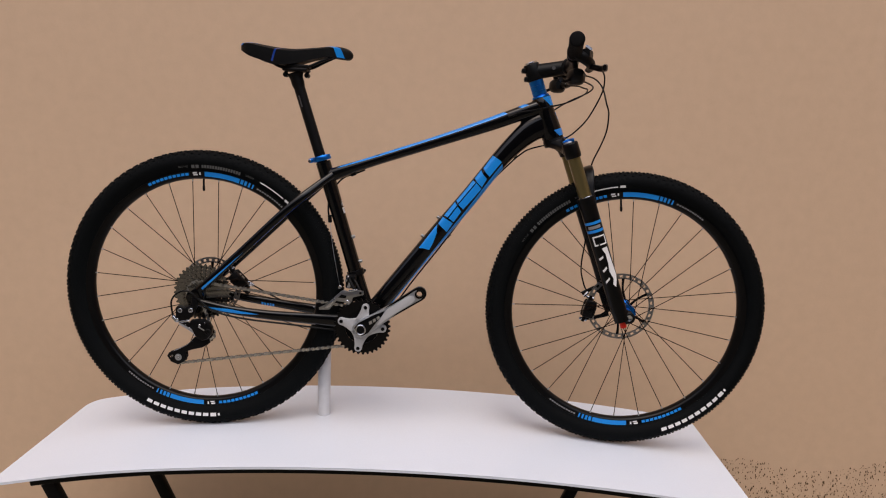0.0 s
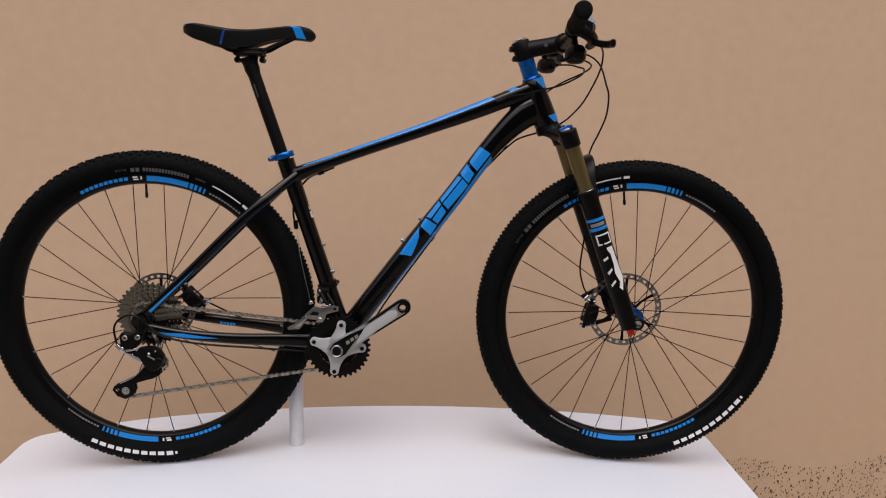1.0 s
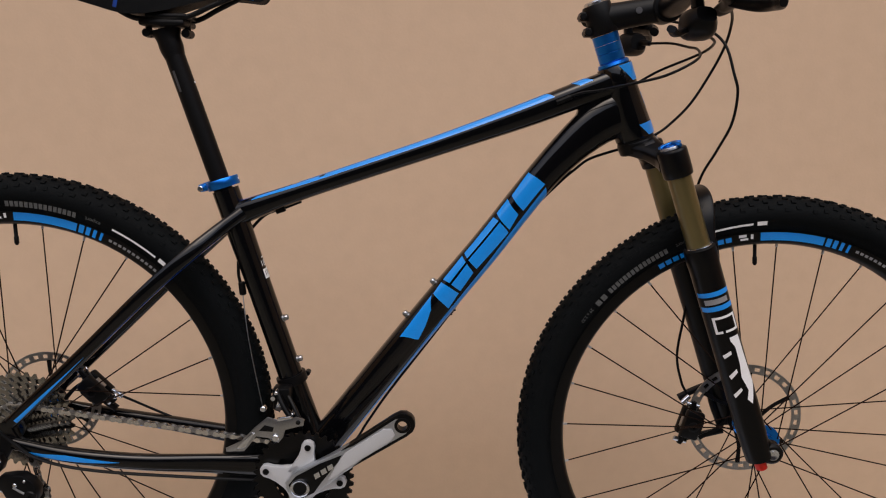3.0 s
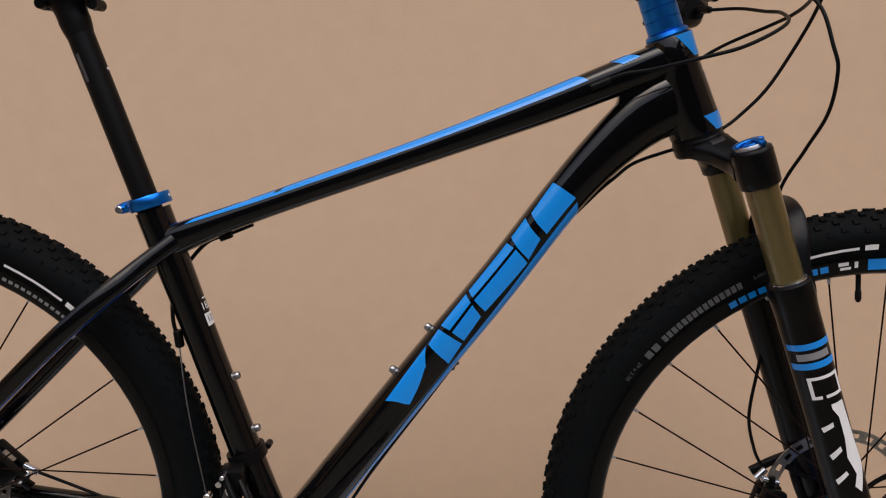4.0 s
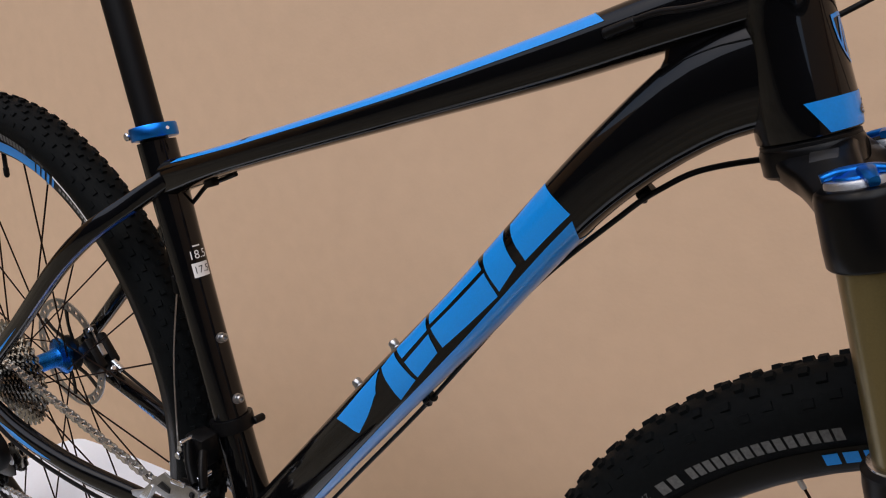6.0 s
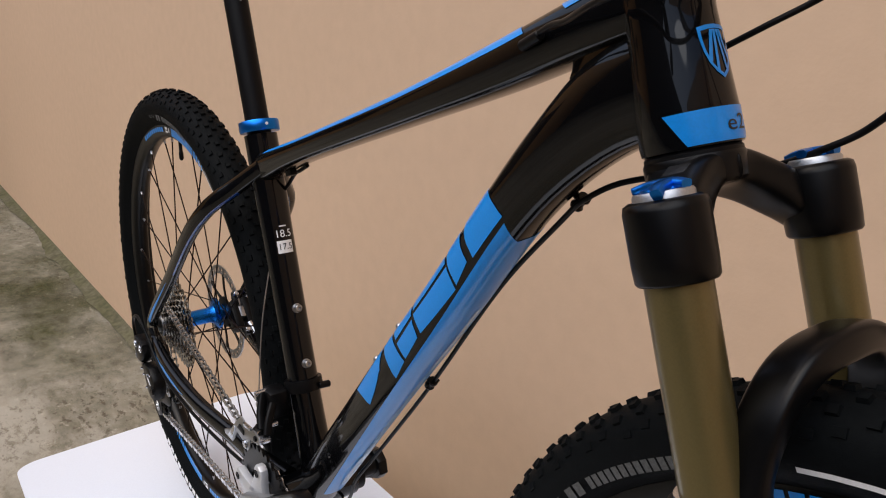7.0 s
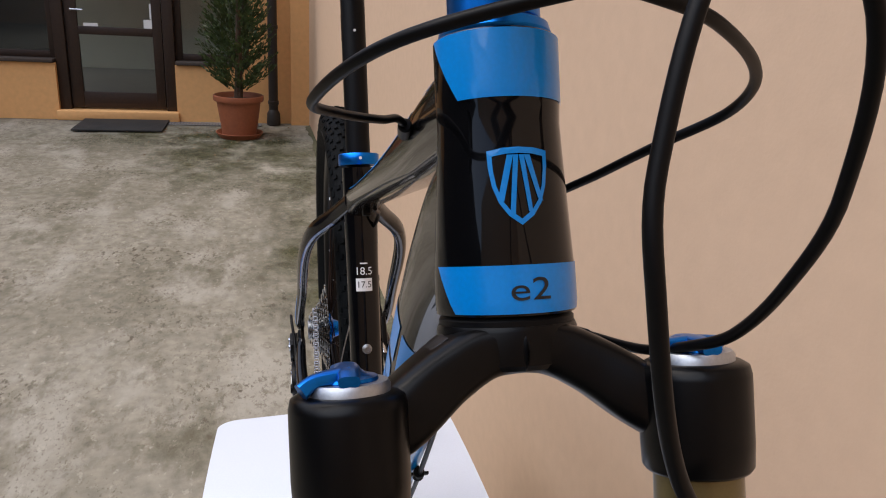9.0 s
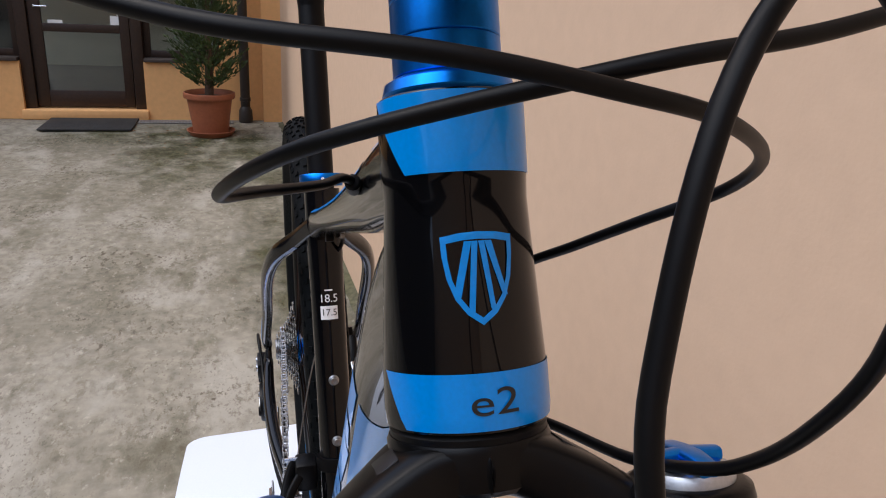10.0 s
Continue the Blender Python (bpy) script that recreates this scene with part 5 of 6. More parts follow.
    part("axle_ring", lathe([(0.0050, 0.0075), (0.0075, 0.0092), (0.0085, 0.0092), (0.0085, 0.007)], (FA.x, 0.064 * s, FA.z - 0.004), (0, s, 0), 20), CHROME, low)
    if s < 0:
        part("rebound_dial", rod(leg(0.470, s), leg(0.493, s), 0.0085, 20, bevel=0.0015), RED, low, "red rebound dial")
        lt_ = Tube([(*leg(0.144, s), 0.0224, 0.0224), (*leg(0.165, s), 0.0224, 0.0224), (*leg(0.172, s), 0.0212, 0.0216), (*leg(0.20, s), 0.0207, 0.0214), (*leg(0.30, s), 0.0190, 0.0207), (*leg(0.42, s), 0.0174, 0.0207), (*leg(0.475, s), 0.0167, 0.0187)])
        mk, wm = bmesh.new(), bmesh.new()
        for s0 in (0.243, 0.304):
            lt_.decal([(s0, 60), (s0, -75), (s0 + 0.020, -75), (s0 + 0.020, 60)], mk)
        part("leg_stripe", mk, BLUE, low, "thin blue stripes round the fork leg")
        part("leg_panel", lt_.decal([(0.274, 40), (0.274, -50), (0.296, -50), (0.296, 40)]), GREY_INK, low)
        for o in ([(0.290, 52), (0.352, 52), (0.352, 42), (0.300, 42), (0.300, -30), (0.352, -30), (0.352, -40), (0.290, -40)],
                  [(0.352, 52), (0.362, 52), (0.362, -2), (0.352, -2)], [(0.352, -12), (0.362, -12), (0.362, -40), (0.352, -40)],
                  [(0.385, 44), (0.50, 50), (0.60, 58), (0.68, 24), (0.655, 8), (0.62, 22), (0.56, 8), (0.50, 16), (0.43, 16), (0.40, 4), (0.385, 4)],
                  [(0.44, -4), (0.455, -4), (0.47, -34), (0.455, -38)], [(0.52, -2), (0.535, 0), (0.56, -30), (0.545, -36)], [(0.60, -4), (0.612, 0), (0.64, -34), (0.625, -38)]):
            lt_.decal([(0.075 + 0.945 * u, v) for u, v in o], wm, 0.0006, 0.02, 12)
        part("leg_graphic", wm, WHITE_INK, low, "white shapes on the fork leg")
arch = Tube([(*leg(0.190, -1), 0.012, 0.012), (*(leg(0.160, -1) + HF * 0.012 + Vector((0, 0.002, 0))), 0.0115, 0.0085), (0.9985, -0.0570, 0.6830, 0.0115, 0.0066), (0.9975, -0.0470, 0.7130, 0.0120, 0.0070), (0.9975, -0.0290, 0.7300, 0.0125, 0.0082), (0.9985, 0.0, 0.7350, 0.0125, 0.0088), (0.9975, 0.0290, 0.7300, 0.0125, 0.0082), (0.9975, 0.0470, 0.7130, 0.0120, 0.0070), (0.9985, 0.0575, 0.6825, 0.0115, 0.0066), (*(leg(0.160, 1) + HF * 0.012), 0.0115, 0.0085), (*leg(0.190, 1), 0.012, 0.012)], side=-HF, power=4.5)
part("fork_arch", arch.mesh(60, 24), SATIN, fork, "arched brace over the tyre", angle=60)

# ---- drivetrain ----
CA = Vector((0.144, 0, 0.098)).normalized()
CN = Vector((-CA.z, 0, CA.x))


def crank_pts(u, v):
    """u along the crank from the axle, v square to it."""
    p = BB + CA * u + CN * v
    return (p.x, p.z)


crankset = part("crankset", plate([crank_pts(*q) for q in ((-0.020, -0.006), (-0.016, 0.016), (0.0, 0.022), (0.022, 0.020), (0.060, 0.0165), (0.120, 0.0145), (0.160, 0.0152), (0.172, 0.0166), (0.181, 0.0155), (0.188, 0.0110), (0.1915, 0.004), (0.1915, -0.004), (0.188, -0.0110), (0.181, -0.0155), (0.172, -0.0166), (0.160, -0.0152), (0.120, -0.0145), (0.060, -0.0165), (0.022, -0.020), (0.0, -0.022), (-0.016, -0.018))], -0.094, -0.080, 0.003, holes=((*crank_pts(0.175, 0.0), 0.0074),)), ALLOY, bicycle, "grey and black alloy crankset")
part("crank_face", plate([crank_pts(*q) for q in ((0.070, 0.004), (0.085, 0.0095), (0.150, 0.0098), (0.160, 0.004), (0.158, -0.006), (0.148, -0.0105), (0.075, -0.011), (0.048, -0.0135), (0.040, -0.012))], -0.0955, -0.0935, 0.0005), SILVER, crankset, "brushed silver crank face")
part("crank_inlay", plate([crank_pts(*q) for q in ((-0.012, 0.012), (0.004, 0.0175), (0.045, 0.0150), (0.078, 0.0090), (0.068, 0.0030), (0.030, -0.0100), (0.012, -0.0175), (-0.006, -0.0160), (-0.015, -0.004))], -0.0950, -0.0932, 0.0005), SATIN, crankset, "black crank inlay")
for k in range(3):
    part("crank_lettering", plate([crank_pts(0.026 + 0.0115 * k + du, dv) for du, dv in ((0, -0.001), (0.002, 0.0065), (0.0105, 0.0060), (0.0085, -0.0015))], -0.0958, -0.0949), CHROME, crankset, smooth=False)
part("crank_edge", plate([crank_pts(*q) for q in ((0.08, 0.0150), (0.172, 0.0174), (0.182, 0.0162), (0.189, 0.0115), (0.1928, 0.004), (0.1928, -0.004), (0.189, -0.0115), (0.182, -0.0162), (0.172, -0.0174), (0.08, -0.0150), (0.10, -0.0115), (0.172, -0.0128), (0.180, -0.0095), (0.183, 0.0), (0.180, 0.0095), (0.172, 0.0128), (0.10, 0.0115))], -0.0945, -0.0800, 0.001), SATIN, crankset)
pe = BB + CA * 0.175
part("pedal_thread", lathe([(0.0070, -0.0150), (0.0110, -0.0150), (0.0115, -0.0140), (0.0115, -0.001), (0.0070, -0.001)], (pe.x, -0.081, pe.z), (0, 1, 0), 24, closed=True), SATIN, crankset, "pedal thread with no pedal")
part("axle_cap", lathe([(0.001, -0.0985), (0.0095, -0.0985), (0.0100, -0.0975), (0.0130, -0.0975), (0.0138, -0.096), (0.0138, -0.092)], BB, (0, 1, 0), 28), MATT, crankset)
part("axle_ring", lathe([(0.0108, -0.0980), (0.0118, -0.0986), (0.0138, -0.0978), (0.0140, -0.095)], BB, (0, 1, 0), 28), CHROME, crankset)
for k in range(4):
    a = radians((81, 164, 262, 0)[k])
    d = Vector((math.cos(a), 0, math.sin(a)))
    n = Vector((-d.z, 0, d.x))
    out = [BB + d * u + n * v for u, v in ((0.010, -0.027), (0.024, -0.0175), (0.036, -0.0125), (0.047, -0.0100), (0.056, -0.0098), (0.0615, -0.0068), (0.0640, 0.0), (0.0615, 0.0068), (0.056, 0.0098), (0.047, 0.0100), (0.036, 0.0125), (0.024, 0.0175), (0.010, 0.027))]
    sp = part("spider_arm", plate([(p.x, p.z) for p in out], -0.079, -0.069, 0.002), SILVER, crankset, "pale silver spider arm")
    p = BB + d * 0.0545
    part("ring_bolt", lathe([(0.0048, -0.0802), (0.0045, -0.0812), (0.0026, -0.0812), (0.0024, -0.0795), (0.0004, -0.0795)], (p.x, 0, p.z), (0, 1, 0), 14), MATT, sp)
part("chainring", sprocket(BB, -0.0660, 36, 0.0712, 0.0035, 0.044), SATIN, crankset, "large black chainring", smooth=False)
part("chainring", sprocket(BB, -0.0580, 24, 0.0480, 0.0030, 0.028), MATT, crankset, "small black chainring", smooth=False)
part("bearing_cup", rod(BB + Vector((0, -0.055, 0)), BB + Vector((0, -0.044, 0)), 0.0225, 28, bevel=0.001), MATT, crankset)
part("bearing_cup", rod(BB + Vector((0, 0.044, 0)), BB + Vector((0, 0.056, 0)), 0.0225, 28, bevel=0.001), MATT, crankset)
part("left_axle_end", rod(BB + Vector((0, 0.055, 0)), BB + Vector((0, 0.080, 0)), 0.0125, 24, bevel=0.001), MATT, crankset)
lc = bmesh.new()
plate([(2 * BB.x - x, 2 * BB.z - z) for x, z in [crank_pts(*q) for q in ((-0.018, 0.0), (-0.012, 0.016), (0.0, 0.020), (0.022, 0.018), (0.120, 0.0135), (0.170, 0.0150), (0.188, 0.010), (0.190, -0.006), (0.176, -0.0150), (0.120, -0.0135), (0.022, -0.018), (0.0, -0.020), (-0.012, -0.016))]], 0.078, 0.092, 0.003, lc)
part("left_crank", lc, SATIN, crankset, "black left crank arm")

# rear derailleur
UP, LP = Vector((0.036, -0.052, 0.264)), Vector((-0.038, -0.052, 0.2014))
mech = part("rear_derailleur", plate([(-0.0355, 0.3380), (-0.0340, 0.3080), (-0.0240, 0.2990), (-0.0060, 0.3050), (0.0080, 0.3180), (0.0125, 0.3300), (0.0100, 0.3420), (-0.0020, 0.3450), (-0.0120, 0.3400), (-0.0220, 0.3440), (-0.0310, 0.3440)], -0.0890, -0.0720, 0.003), PLASTIC, bicycle, "black rear derailleur with two jockey wheels")
for x, z in ((-0.0232, 0.3331), (0.0042, 0.3345)):
    pb = part("pivot_bolt", lathe([(0.0062, -0.004), (0.0062, 0.0005), (0.0054, 0.0016), (0.0034, 0.0016), (0.0030, 0.0002), (0.0003, 0.0002)], (x, -0.0895, z), (0, -1, 0), 18), CHROME, mech, "bright pivot bolt")
    # black disc on the socket's floor paints the shade inside it
    part("socket_shade", lathe([(0.0028, 0.0004), (0.0003, 0.0005)], (x, -0.0895, z), (0, -1, 0), 6), INK, pb)
part("hanger_link", Tube([(0.004, -0.074, 0.336, 0.006, 0.009), (0.010, -0.072, 0.350, 0.006, 0.010), (0.012, -0.070, 0.364, 0.005, 0.011)], power=3).mesh(8, 14), PLASTIC, mech)
part("link_plate", plate([(-0.0330, 0.3130), (-0.0320, 0.3020), (-0.0110, 0.2930), (0.0180, 0.2780), (0.0300, 0.2860), (0.0240, 0.2980), (0.0000, 0.3010)], -0.0860, -0.0790, 0.002), PLASTIC, mech)
part("link_plate", Tube([(-0.034, -0.0870, 0.3035, 0.0018, 0.0022), (-0.016, -0.0875, 0.3050, 0.0018, 0.0026), (0.0015, -0.0870, 0.3075, 0.0018, 0.0020)], power=3).mesh(10, 12), CHROME, mech, "bright edge of the link")
part("link_plate", Tube([(-0.030, -0.072, 0.298, 0.004, 0.005), (-0.004, -0.070, 0.281, 0.004, 0.005), (0.016, -0.068, 0.268, 0.005, 0.005)], power=3).mesh(10, 16), ALLOY, mech, "grey inner link")
part("knuckle", plate([(0.0090, 0.2770), (0.0180, 0.2620), (0.0300, 0.2560), (0.0440, 0.2585), (0.0560, 0.2740), (0.0575, 0.2900), (0.0500, 0.3020), (0.0430, 0.3060), (0.0360, 0.3110), (0.0212, 0.3110), (0.0040, 0.3080), (-0.0020, 0.3000)], -0.0880, -0.0680, 0.004), PLASTIC, mech)
part("knuckle_plate", plate([(0.0225, 0.2915), (0.0240, 0.2940), (0.0395, 0.2850), (0.0380, 0.2822)], -0.0890, -0.0878, 0.0003), ALLOY, mech, "grey plate on the knuckle")
part("knuckle_cap", lathe([(0.0080, -0.004), (0.0080, 0.0010), (0.0066, 0.0026), (0.0030, 0.0026), (0.0026, 0.0010), (1e-7, 0.0010)], (0.0480, -0.0880, 0.2800), (0, -1, 0), 20), MATT, mech)
for x, z in ((-0.010, 0.2945), (0.001, 0.2885), (0.012, 0.2700), (0.040, 0.3030)):
    part("limit_screw", rod((x, -0.0895, z), (x + 0.002, -0.0800, z - 0.002), 0.0022, 8, bevel=0.0005), CHROME, mech)
for x, z in ((-0.030, 0.3090), (0.0265, 0.2965)):
    part("link_pin", rod((x, -0.0900, z), (x, -0.0660, z), 0.0032, 10, bevel=0.0008), CHROME, mech)
part("spring", rod((-0.022, -0.076, 0.297), (0.008, -0.074, 0.281), 0.0042, 10), STEEL, mech)
for y in (-0.0600, -0.0455):
    o = [(0.0080, 0.2600), (0.0300, 0.2560), (0.0420, 0.2520), (0.0400, 0.2390), (0.0240, 0.2300), (0.0020, 0.2245), (-0.0190, 0.2175), (-0.0170, 0.2025), (-0.0234, 0.1895), (-0.0398, 0.1815), (-0.0575, 0.1882), (-0.0677, 0.2029), (-0.0632, 0.2123), (-0.0469, 0.2185), (-0.0172, 0.2345)]
    part("cage", plate(o, y - 0.001, y + 0.001, 0.0004, holes=((-0.0565, 0.2035, 0.0042),)), PLASTIC, mech)
part("cage_edge", Tube([(-0.050, -0.0612, 0.2180, 0.0008, 0.0010), (-0.017, -0.0612, 0.2352, 0.0008, 0.0010), (0.006, -0.0612, 0.2590, 0.0008, 0.0010)]).mesh(10, 8), CHROME, mech, "bright edge of the cage")
for c in (UP, LP):
    j = part("jockey_wheel", sprocket(Vector((c.x, 0, c.z)), -0.0525, 11, 0.0185, 0.0045, 0.005), PLASTIC, mech, smooth=False)
    part("jockey_hub", lathe([(0.0090, -0.0618), (0.0086, -0.0628), (0.0060, -0.0630)], (c.x, 0, c.z), (0, 1, 0), 18), ALLOY, j)
    part("jockey_bolt", lathe([(0.0045, -0.0630), (0.0040, -0.0640), (0.0018, -0.0640), (0.0016, -0.062), (0.0003, -0.062)], (c.x, 0, c.z), (0, 1, 0), 12), CHROME, j)
part("barrel_adjuster", rod((-0.0330, -0.082, 0.3040), (-0.0440, -0.082, 0.3160), 0.0056, 14, bevel=0.001), CHROME, mech, "bright barrel adjuster")
part("shift_loop", cable([(-0.0430, -0.082, 0.3150), (-0.0467, -0.083, 0.3382), (-0.0465, -0.084, 0.3558), (-0.0363, -0.085, 0.3725), (-0.0146, -0.085, 0.3838), (0.0050, -0.084, 0.3790), (0.0240, -0.081, 0.3600), (0.06, -0.080, 0.334), (0.13, -0.078, 0.318), (0.25, -0.066, 0.305), (0.40, -0.035, 0.285)], 0.0024, 60), HOSE, mech, "black shift cable loop")

# front derailleur
fd = part("front_derailleur", lathe([(0.0190, -0.007), (0.0225, -0.007), (0.0228, -0.005), (0.0228, 0.005), (0.0225, 0.007), (0.0190, 0.007)], seat(0.436), SD, 32), PLASTIC, bicycle, "silver and black front derailleur on a band clamp")
part("clamp_lug", rod(seat(0.436) + Vector((0.021, 0.010, 0.004)), seat(0.436) + Vector((0.021, 0.024, 0.003)), 0.0042, 12, bevel=0.001), PLASTIC, fd)
part("mech_body", box((0.390, -0.046, 0.402), (0.416, -0.022, 0.437), 0.004), PLASTIC, fd)
part("mech_arm", Tube([(0.398, -0.046, 0.432, 0.004, 0.006), (0.408, -0.054, 0.414, 0.004, 0.006), (0.420, -0.058, 0.398, 0.004, 0.007)], side=(1, 0, 0), power=3).mesh(8, 14), PLASTIC, fd)
part("mech_arm", Tube([(0.412, -0.040, 0.425, 0.003, 0.005), (0.424, -0.052, 0.410, 0.003, 0.005), (0.432, -0.058, 0.396, 0.003, 0.005)], side=(1, 0, 0), power=3).mesh(8, 14), MATT, fd)
for x, z in ((0.398, 0.434), (0.404, 0.416), (0.421, 0.401)):
    part("mech_pin", rod((x, -0.0575, z), (x, -0.040, z), 0.0028, 10, bevel=0.0006), CHROME, fd)
part("spring_plate", plate([(0.394, 0.405), (0.400, 0.421), (0.406, 0.419), (0.402, 0.402)], -0.0492, -0.0466), CHROME, fd)
for y, o in ((-0.0715, ((0.3276, 0.3545), (0.3285, 0.3490), (0.3539, 0.3505), (0.3610, 0.3590), (0.3715, 0.3740), (0.3900, 0.3720), (0.4040, 0.3650), (0.4110, 0.3740), (0.4140, 0.3850), (0.4405, 0.3928), (0.4415, 0.4024), (0.4300, 0.4050), (0.4080, 0.3990), (0.3891, 0.4040), (0.3717, 0.3890), (0.3500, 0.3660))), (-0.0560, ((0.355, 0.350), (0.396, 0.392), (0.436, 0.398), (0.436, 0.374), (0.402, 0.370)))):
    part("cage_plate", plate(o, y - 0.0009, y + 0.0009, 0.0003), STEEL if y < -0.07 else MATT, fd, "bright cage plate over the chain")
part("cage_bridge", box((0.418, -0.0712, 0.391), (0.440, -0.0560, 0.396), 0.001), CHROME, fd)
part("cage_bolt", rod((0.4001, -0.0750, 0.3723), (0.4001, -0.0720, 0.3723), 0.0055, 14, bevel=0.001), CHROME, fd)
part("cage_bolt", rod((0.4330, -0.0750, 0.3975), (0.4330, -0.0720, 0.3975), 0.0034, 12, bevel=0.0008), MATT, fd)
part("cage_rib", plate([(0.4028, 0.3990), (0.4235, 0.4030), (0.4235, 0.4075), (0.4028, 0.4040)], -0.0755, -0.0722, 0.0006), CHROME, fd, "bright folded rib")
part("cage_rib", plate([(0.3760, 0.3830), (0.3850, 0.3920), (0.3980, 0.3890), (0.3960, 0.3820)], -0.0738, -0.0722, 0.0006), MATT, fd)
part("cage_rib", plate([(0.3420, 0.3545), (0.3560, 0.3560), (0.3700, 0.3790), (0.3660, 0.3800)], -0.0738, -0.0722, 0.0006), CHROME, fd)
part("anchor_bolt", rod((0.3763, -0.047, 0.4042), (0.3763, -0.038, 0.4042), 0.0045, 10, bevel=0.001), CHROME, fd)
part("body_pin", rod((0.393, -0.055, 0.425), (0.393, -0.045, 0.425), 0.0035, 10), CHROME, fd)
part("bare_cable", cable([(0.3763, -0.045, 0.4042), (0.353, -0.025, 0.50), (0.339, -0.004, 0.575)], 0.0008, 12, 6), STEEL, fd)


# chain: link plates side by side along the run
def chain_run():
    pts = []
    rc = 0.0470

    def arc(c, r, a0, a1, n):
        return [Vector((c.x + r * math.cos(radians(a0 + (a1 - a0) * k / n)), 0, c.z + r * math.sin(radians(a0 + (a1 - a0) * k / n)))) for k in range(n + 1)]

    pts += arc(BB, rc, 95, -85, 28)
    pts += arc(LP, 0.0180, -80, -215, 8)
    pts += arc(UP, 0.0180, -30, 60, 6)
    pts += arc(RA, 0.0330, -75, -255, 20)
    pts.append(pts[0])
    return pts


def chain():
    P = chain_run()
    seg = [(b - a).length for a, b in zip(P, P[1:])]
    total = sum(seg)
    n = int(total / 0.0127)
    d = [0.0]
    for s in seg:
        d.append(d[-1] + s)

    def at(s):
        s %= total
        i = max(k for k in range(len(seg)) if d[k] <= s)
        f = (s - d[i]) / seg[i]
        p = P[i].lerp(P[i + 1], f)
        # the line runs from the large ring across to the cassette's middle
        w = min(max((p.x - 0.03) / (0.40 - 0.03), 0), 1)
        p.y = -0.0456 + (-0.0580 + 0.0456) * w if p.z > 0.30 else -0.0520 + (-0.0580 + 0.0520) * w
        return p

    bright, dark = bmesh.new(), bmesh.new()
    for k in range(n):
        bm = bright if k % 2 else dark
        a, b = at(k * total / n), at((k + 1) * total / n)
        t = (b - a).normalized()
        up = Vector((0, 1, 0)).cross(t).normalized()
        wide = 0.0030 if k % 2 else 0.0021
        for s in (-1, 1):
            y0 = Vector((0, s * wide, 0))
            ring = []
            for e in (0, 1):
                o = [a.lerp(b, q) + up * v + y0 + Vector((0, s * 0.0009 * e, 0)) for q, v in ((-0.28, 0.0), (-0.15, 0.0030), (0.12, 0.0037), (0.5, 0.0022), (0.88, 0.0037), (1.15, 0.0030), (1.28, 0.0), (1.15, -0.0030), (0.88, -0.0037), (0.5, -0.0022), (0.12, -0.0037), (-0.15, -0.0030))]
                ring.append([bm.verts.new(p) for p in o])
            bm.faces.new(ring[0])
            bm.faces.new(ring[1])
            for i in range(12):
                bm.faces.new((ring[0][i], ring[0][(i + 1) % 12], ring[1][(i + 1) % 12], ring[1][i]))
        rod(a - Vector((0, 0.0038, 0)), a + Vector((0, 0.0038, 0)), 0.0022, 8, bm=bright)
    return bright, dark


# inner links take the dark steel, so the gaps' shade is in their colour
outer_links, inner_links = chain()
tagged(part("chain", outer_links, CHAIN, bicycle, "silver chain of outer links and pins", smooth=False), kind="stuff")
tagged(part("inner_chain", inner_links, CHAIN_DARK, bicycle, "inner chain links darkened as the shade in the chain's gaps", smooth=False), kind="stuff")

# ---- brakes ----
def caliper(name, o, ax, parent_label, s=1):
    n = Vector((0, 1, 0)).cross(ax)
    m = Matrix.Translation(o) @ Matrix((ax, Vector((0, 1, 0)), n)).transposed().to_4x4()

    def placed(bm):
        bm.transform(m)
        return bm

    c = part(name, placed(box((-0.024, 0.003, -0.017), (0.024, 0.017, 0.015), 0.005)), PLASTIC, bicycle, parent_label)
    part("half_shell", placed(box((-0.022, -0.016, -0.016), (0.025, -0.0015, 0.014), 0.005)), PLASTIC, c)
    part("bridge", placed(box((-0.012, -0.012, 0.009), (0.012, 0.012, 0.0165), 0.002)), PLASTIC, c)
    part("brake_pad", placed(box((-0.009, -0.004, -0.016), (0.009, 0.004, 0.006), 0.001)), STEEL, c)
    for y in (-1, 1):
        part("piston_cap", lathe([(0.0085, 0.0135), (0.0085, 0.0165), (0.0070, 0.0175), (0.0030, 0.0175), (0.0028, 0.016), (0.0005, 0.016)], o, (0, y, 0), 20), MATT, c)
    for k in (-1, 1):
        part("mount_foot", placed(Tube([(0.016 * k, 0, -0.004, 0.006, 0.006), (0.028 * k, 0, -0.006, 0.0062, 0.005), (0.037 * k, 0, -0.007, 0.005, 0.004)], power=3).mesh(6, 12)), PLASTIC, c)
        part("mount_bolt", placed(rod((0.031 * k, 0, 0.004), (0.031 * k, 0, -0.018), 0.0038, 12, bevel=0.001)), CHROME, c)
    return c


fc = caliper("front_caliper", Vector((1.037, 0.045, 0.358)), Vector((0.25, 0, 0.968)).normalized(), "black front brake caliper on the fork leg")
for q in (((1.016, 0.398), (1.040, 0.412), (1.066, 0.424)), ((1.030, 0.330), (1.060, 0.336), (1.092, 0.345)), ((1.062, 0.422), (1.070, 0.392), (1.088, 0.350))):
    part("adapter", Tube([(x, 0.053, z, 0.0045, 0.0050) for x, z in q], power=3).mesh(8, 12), PLASTIC, fc)
part("banjo", rod((1.020, 0.046, 0.392), (1.032, 0.048, 0.404), 0.0045, 12, bevel=0.001), CHROME, fc)
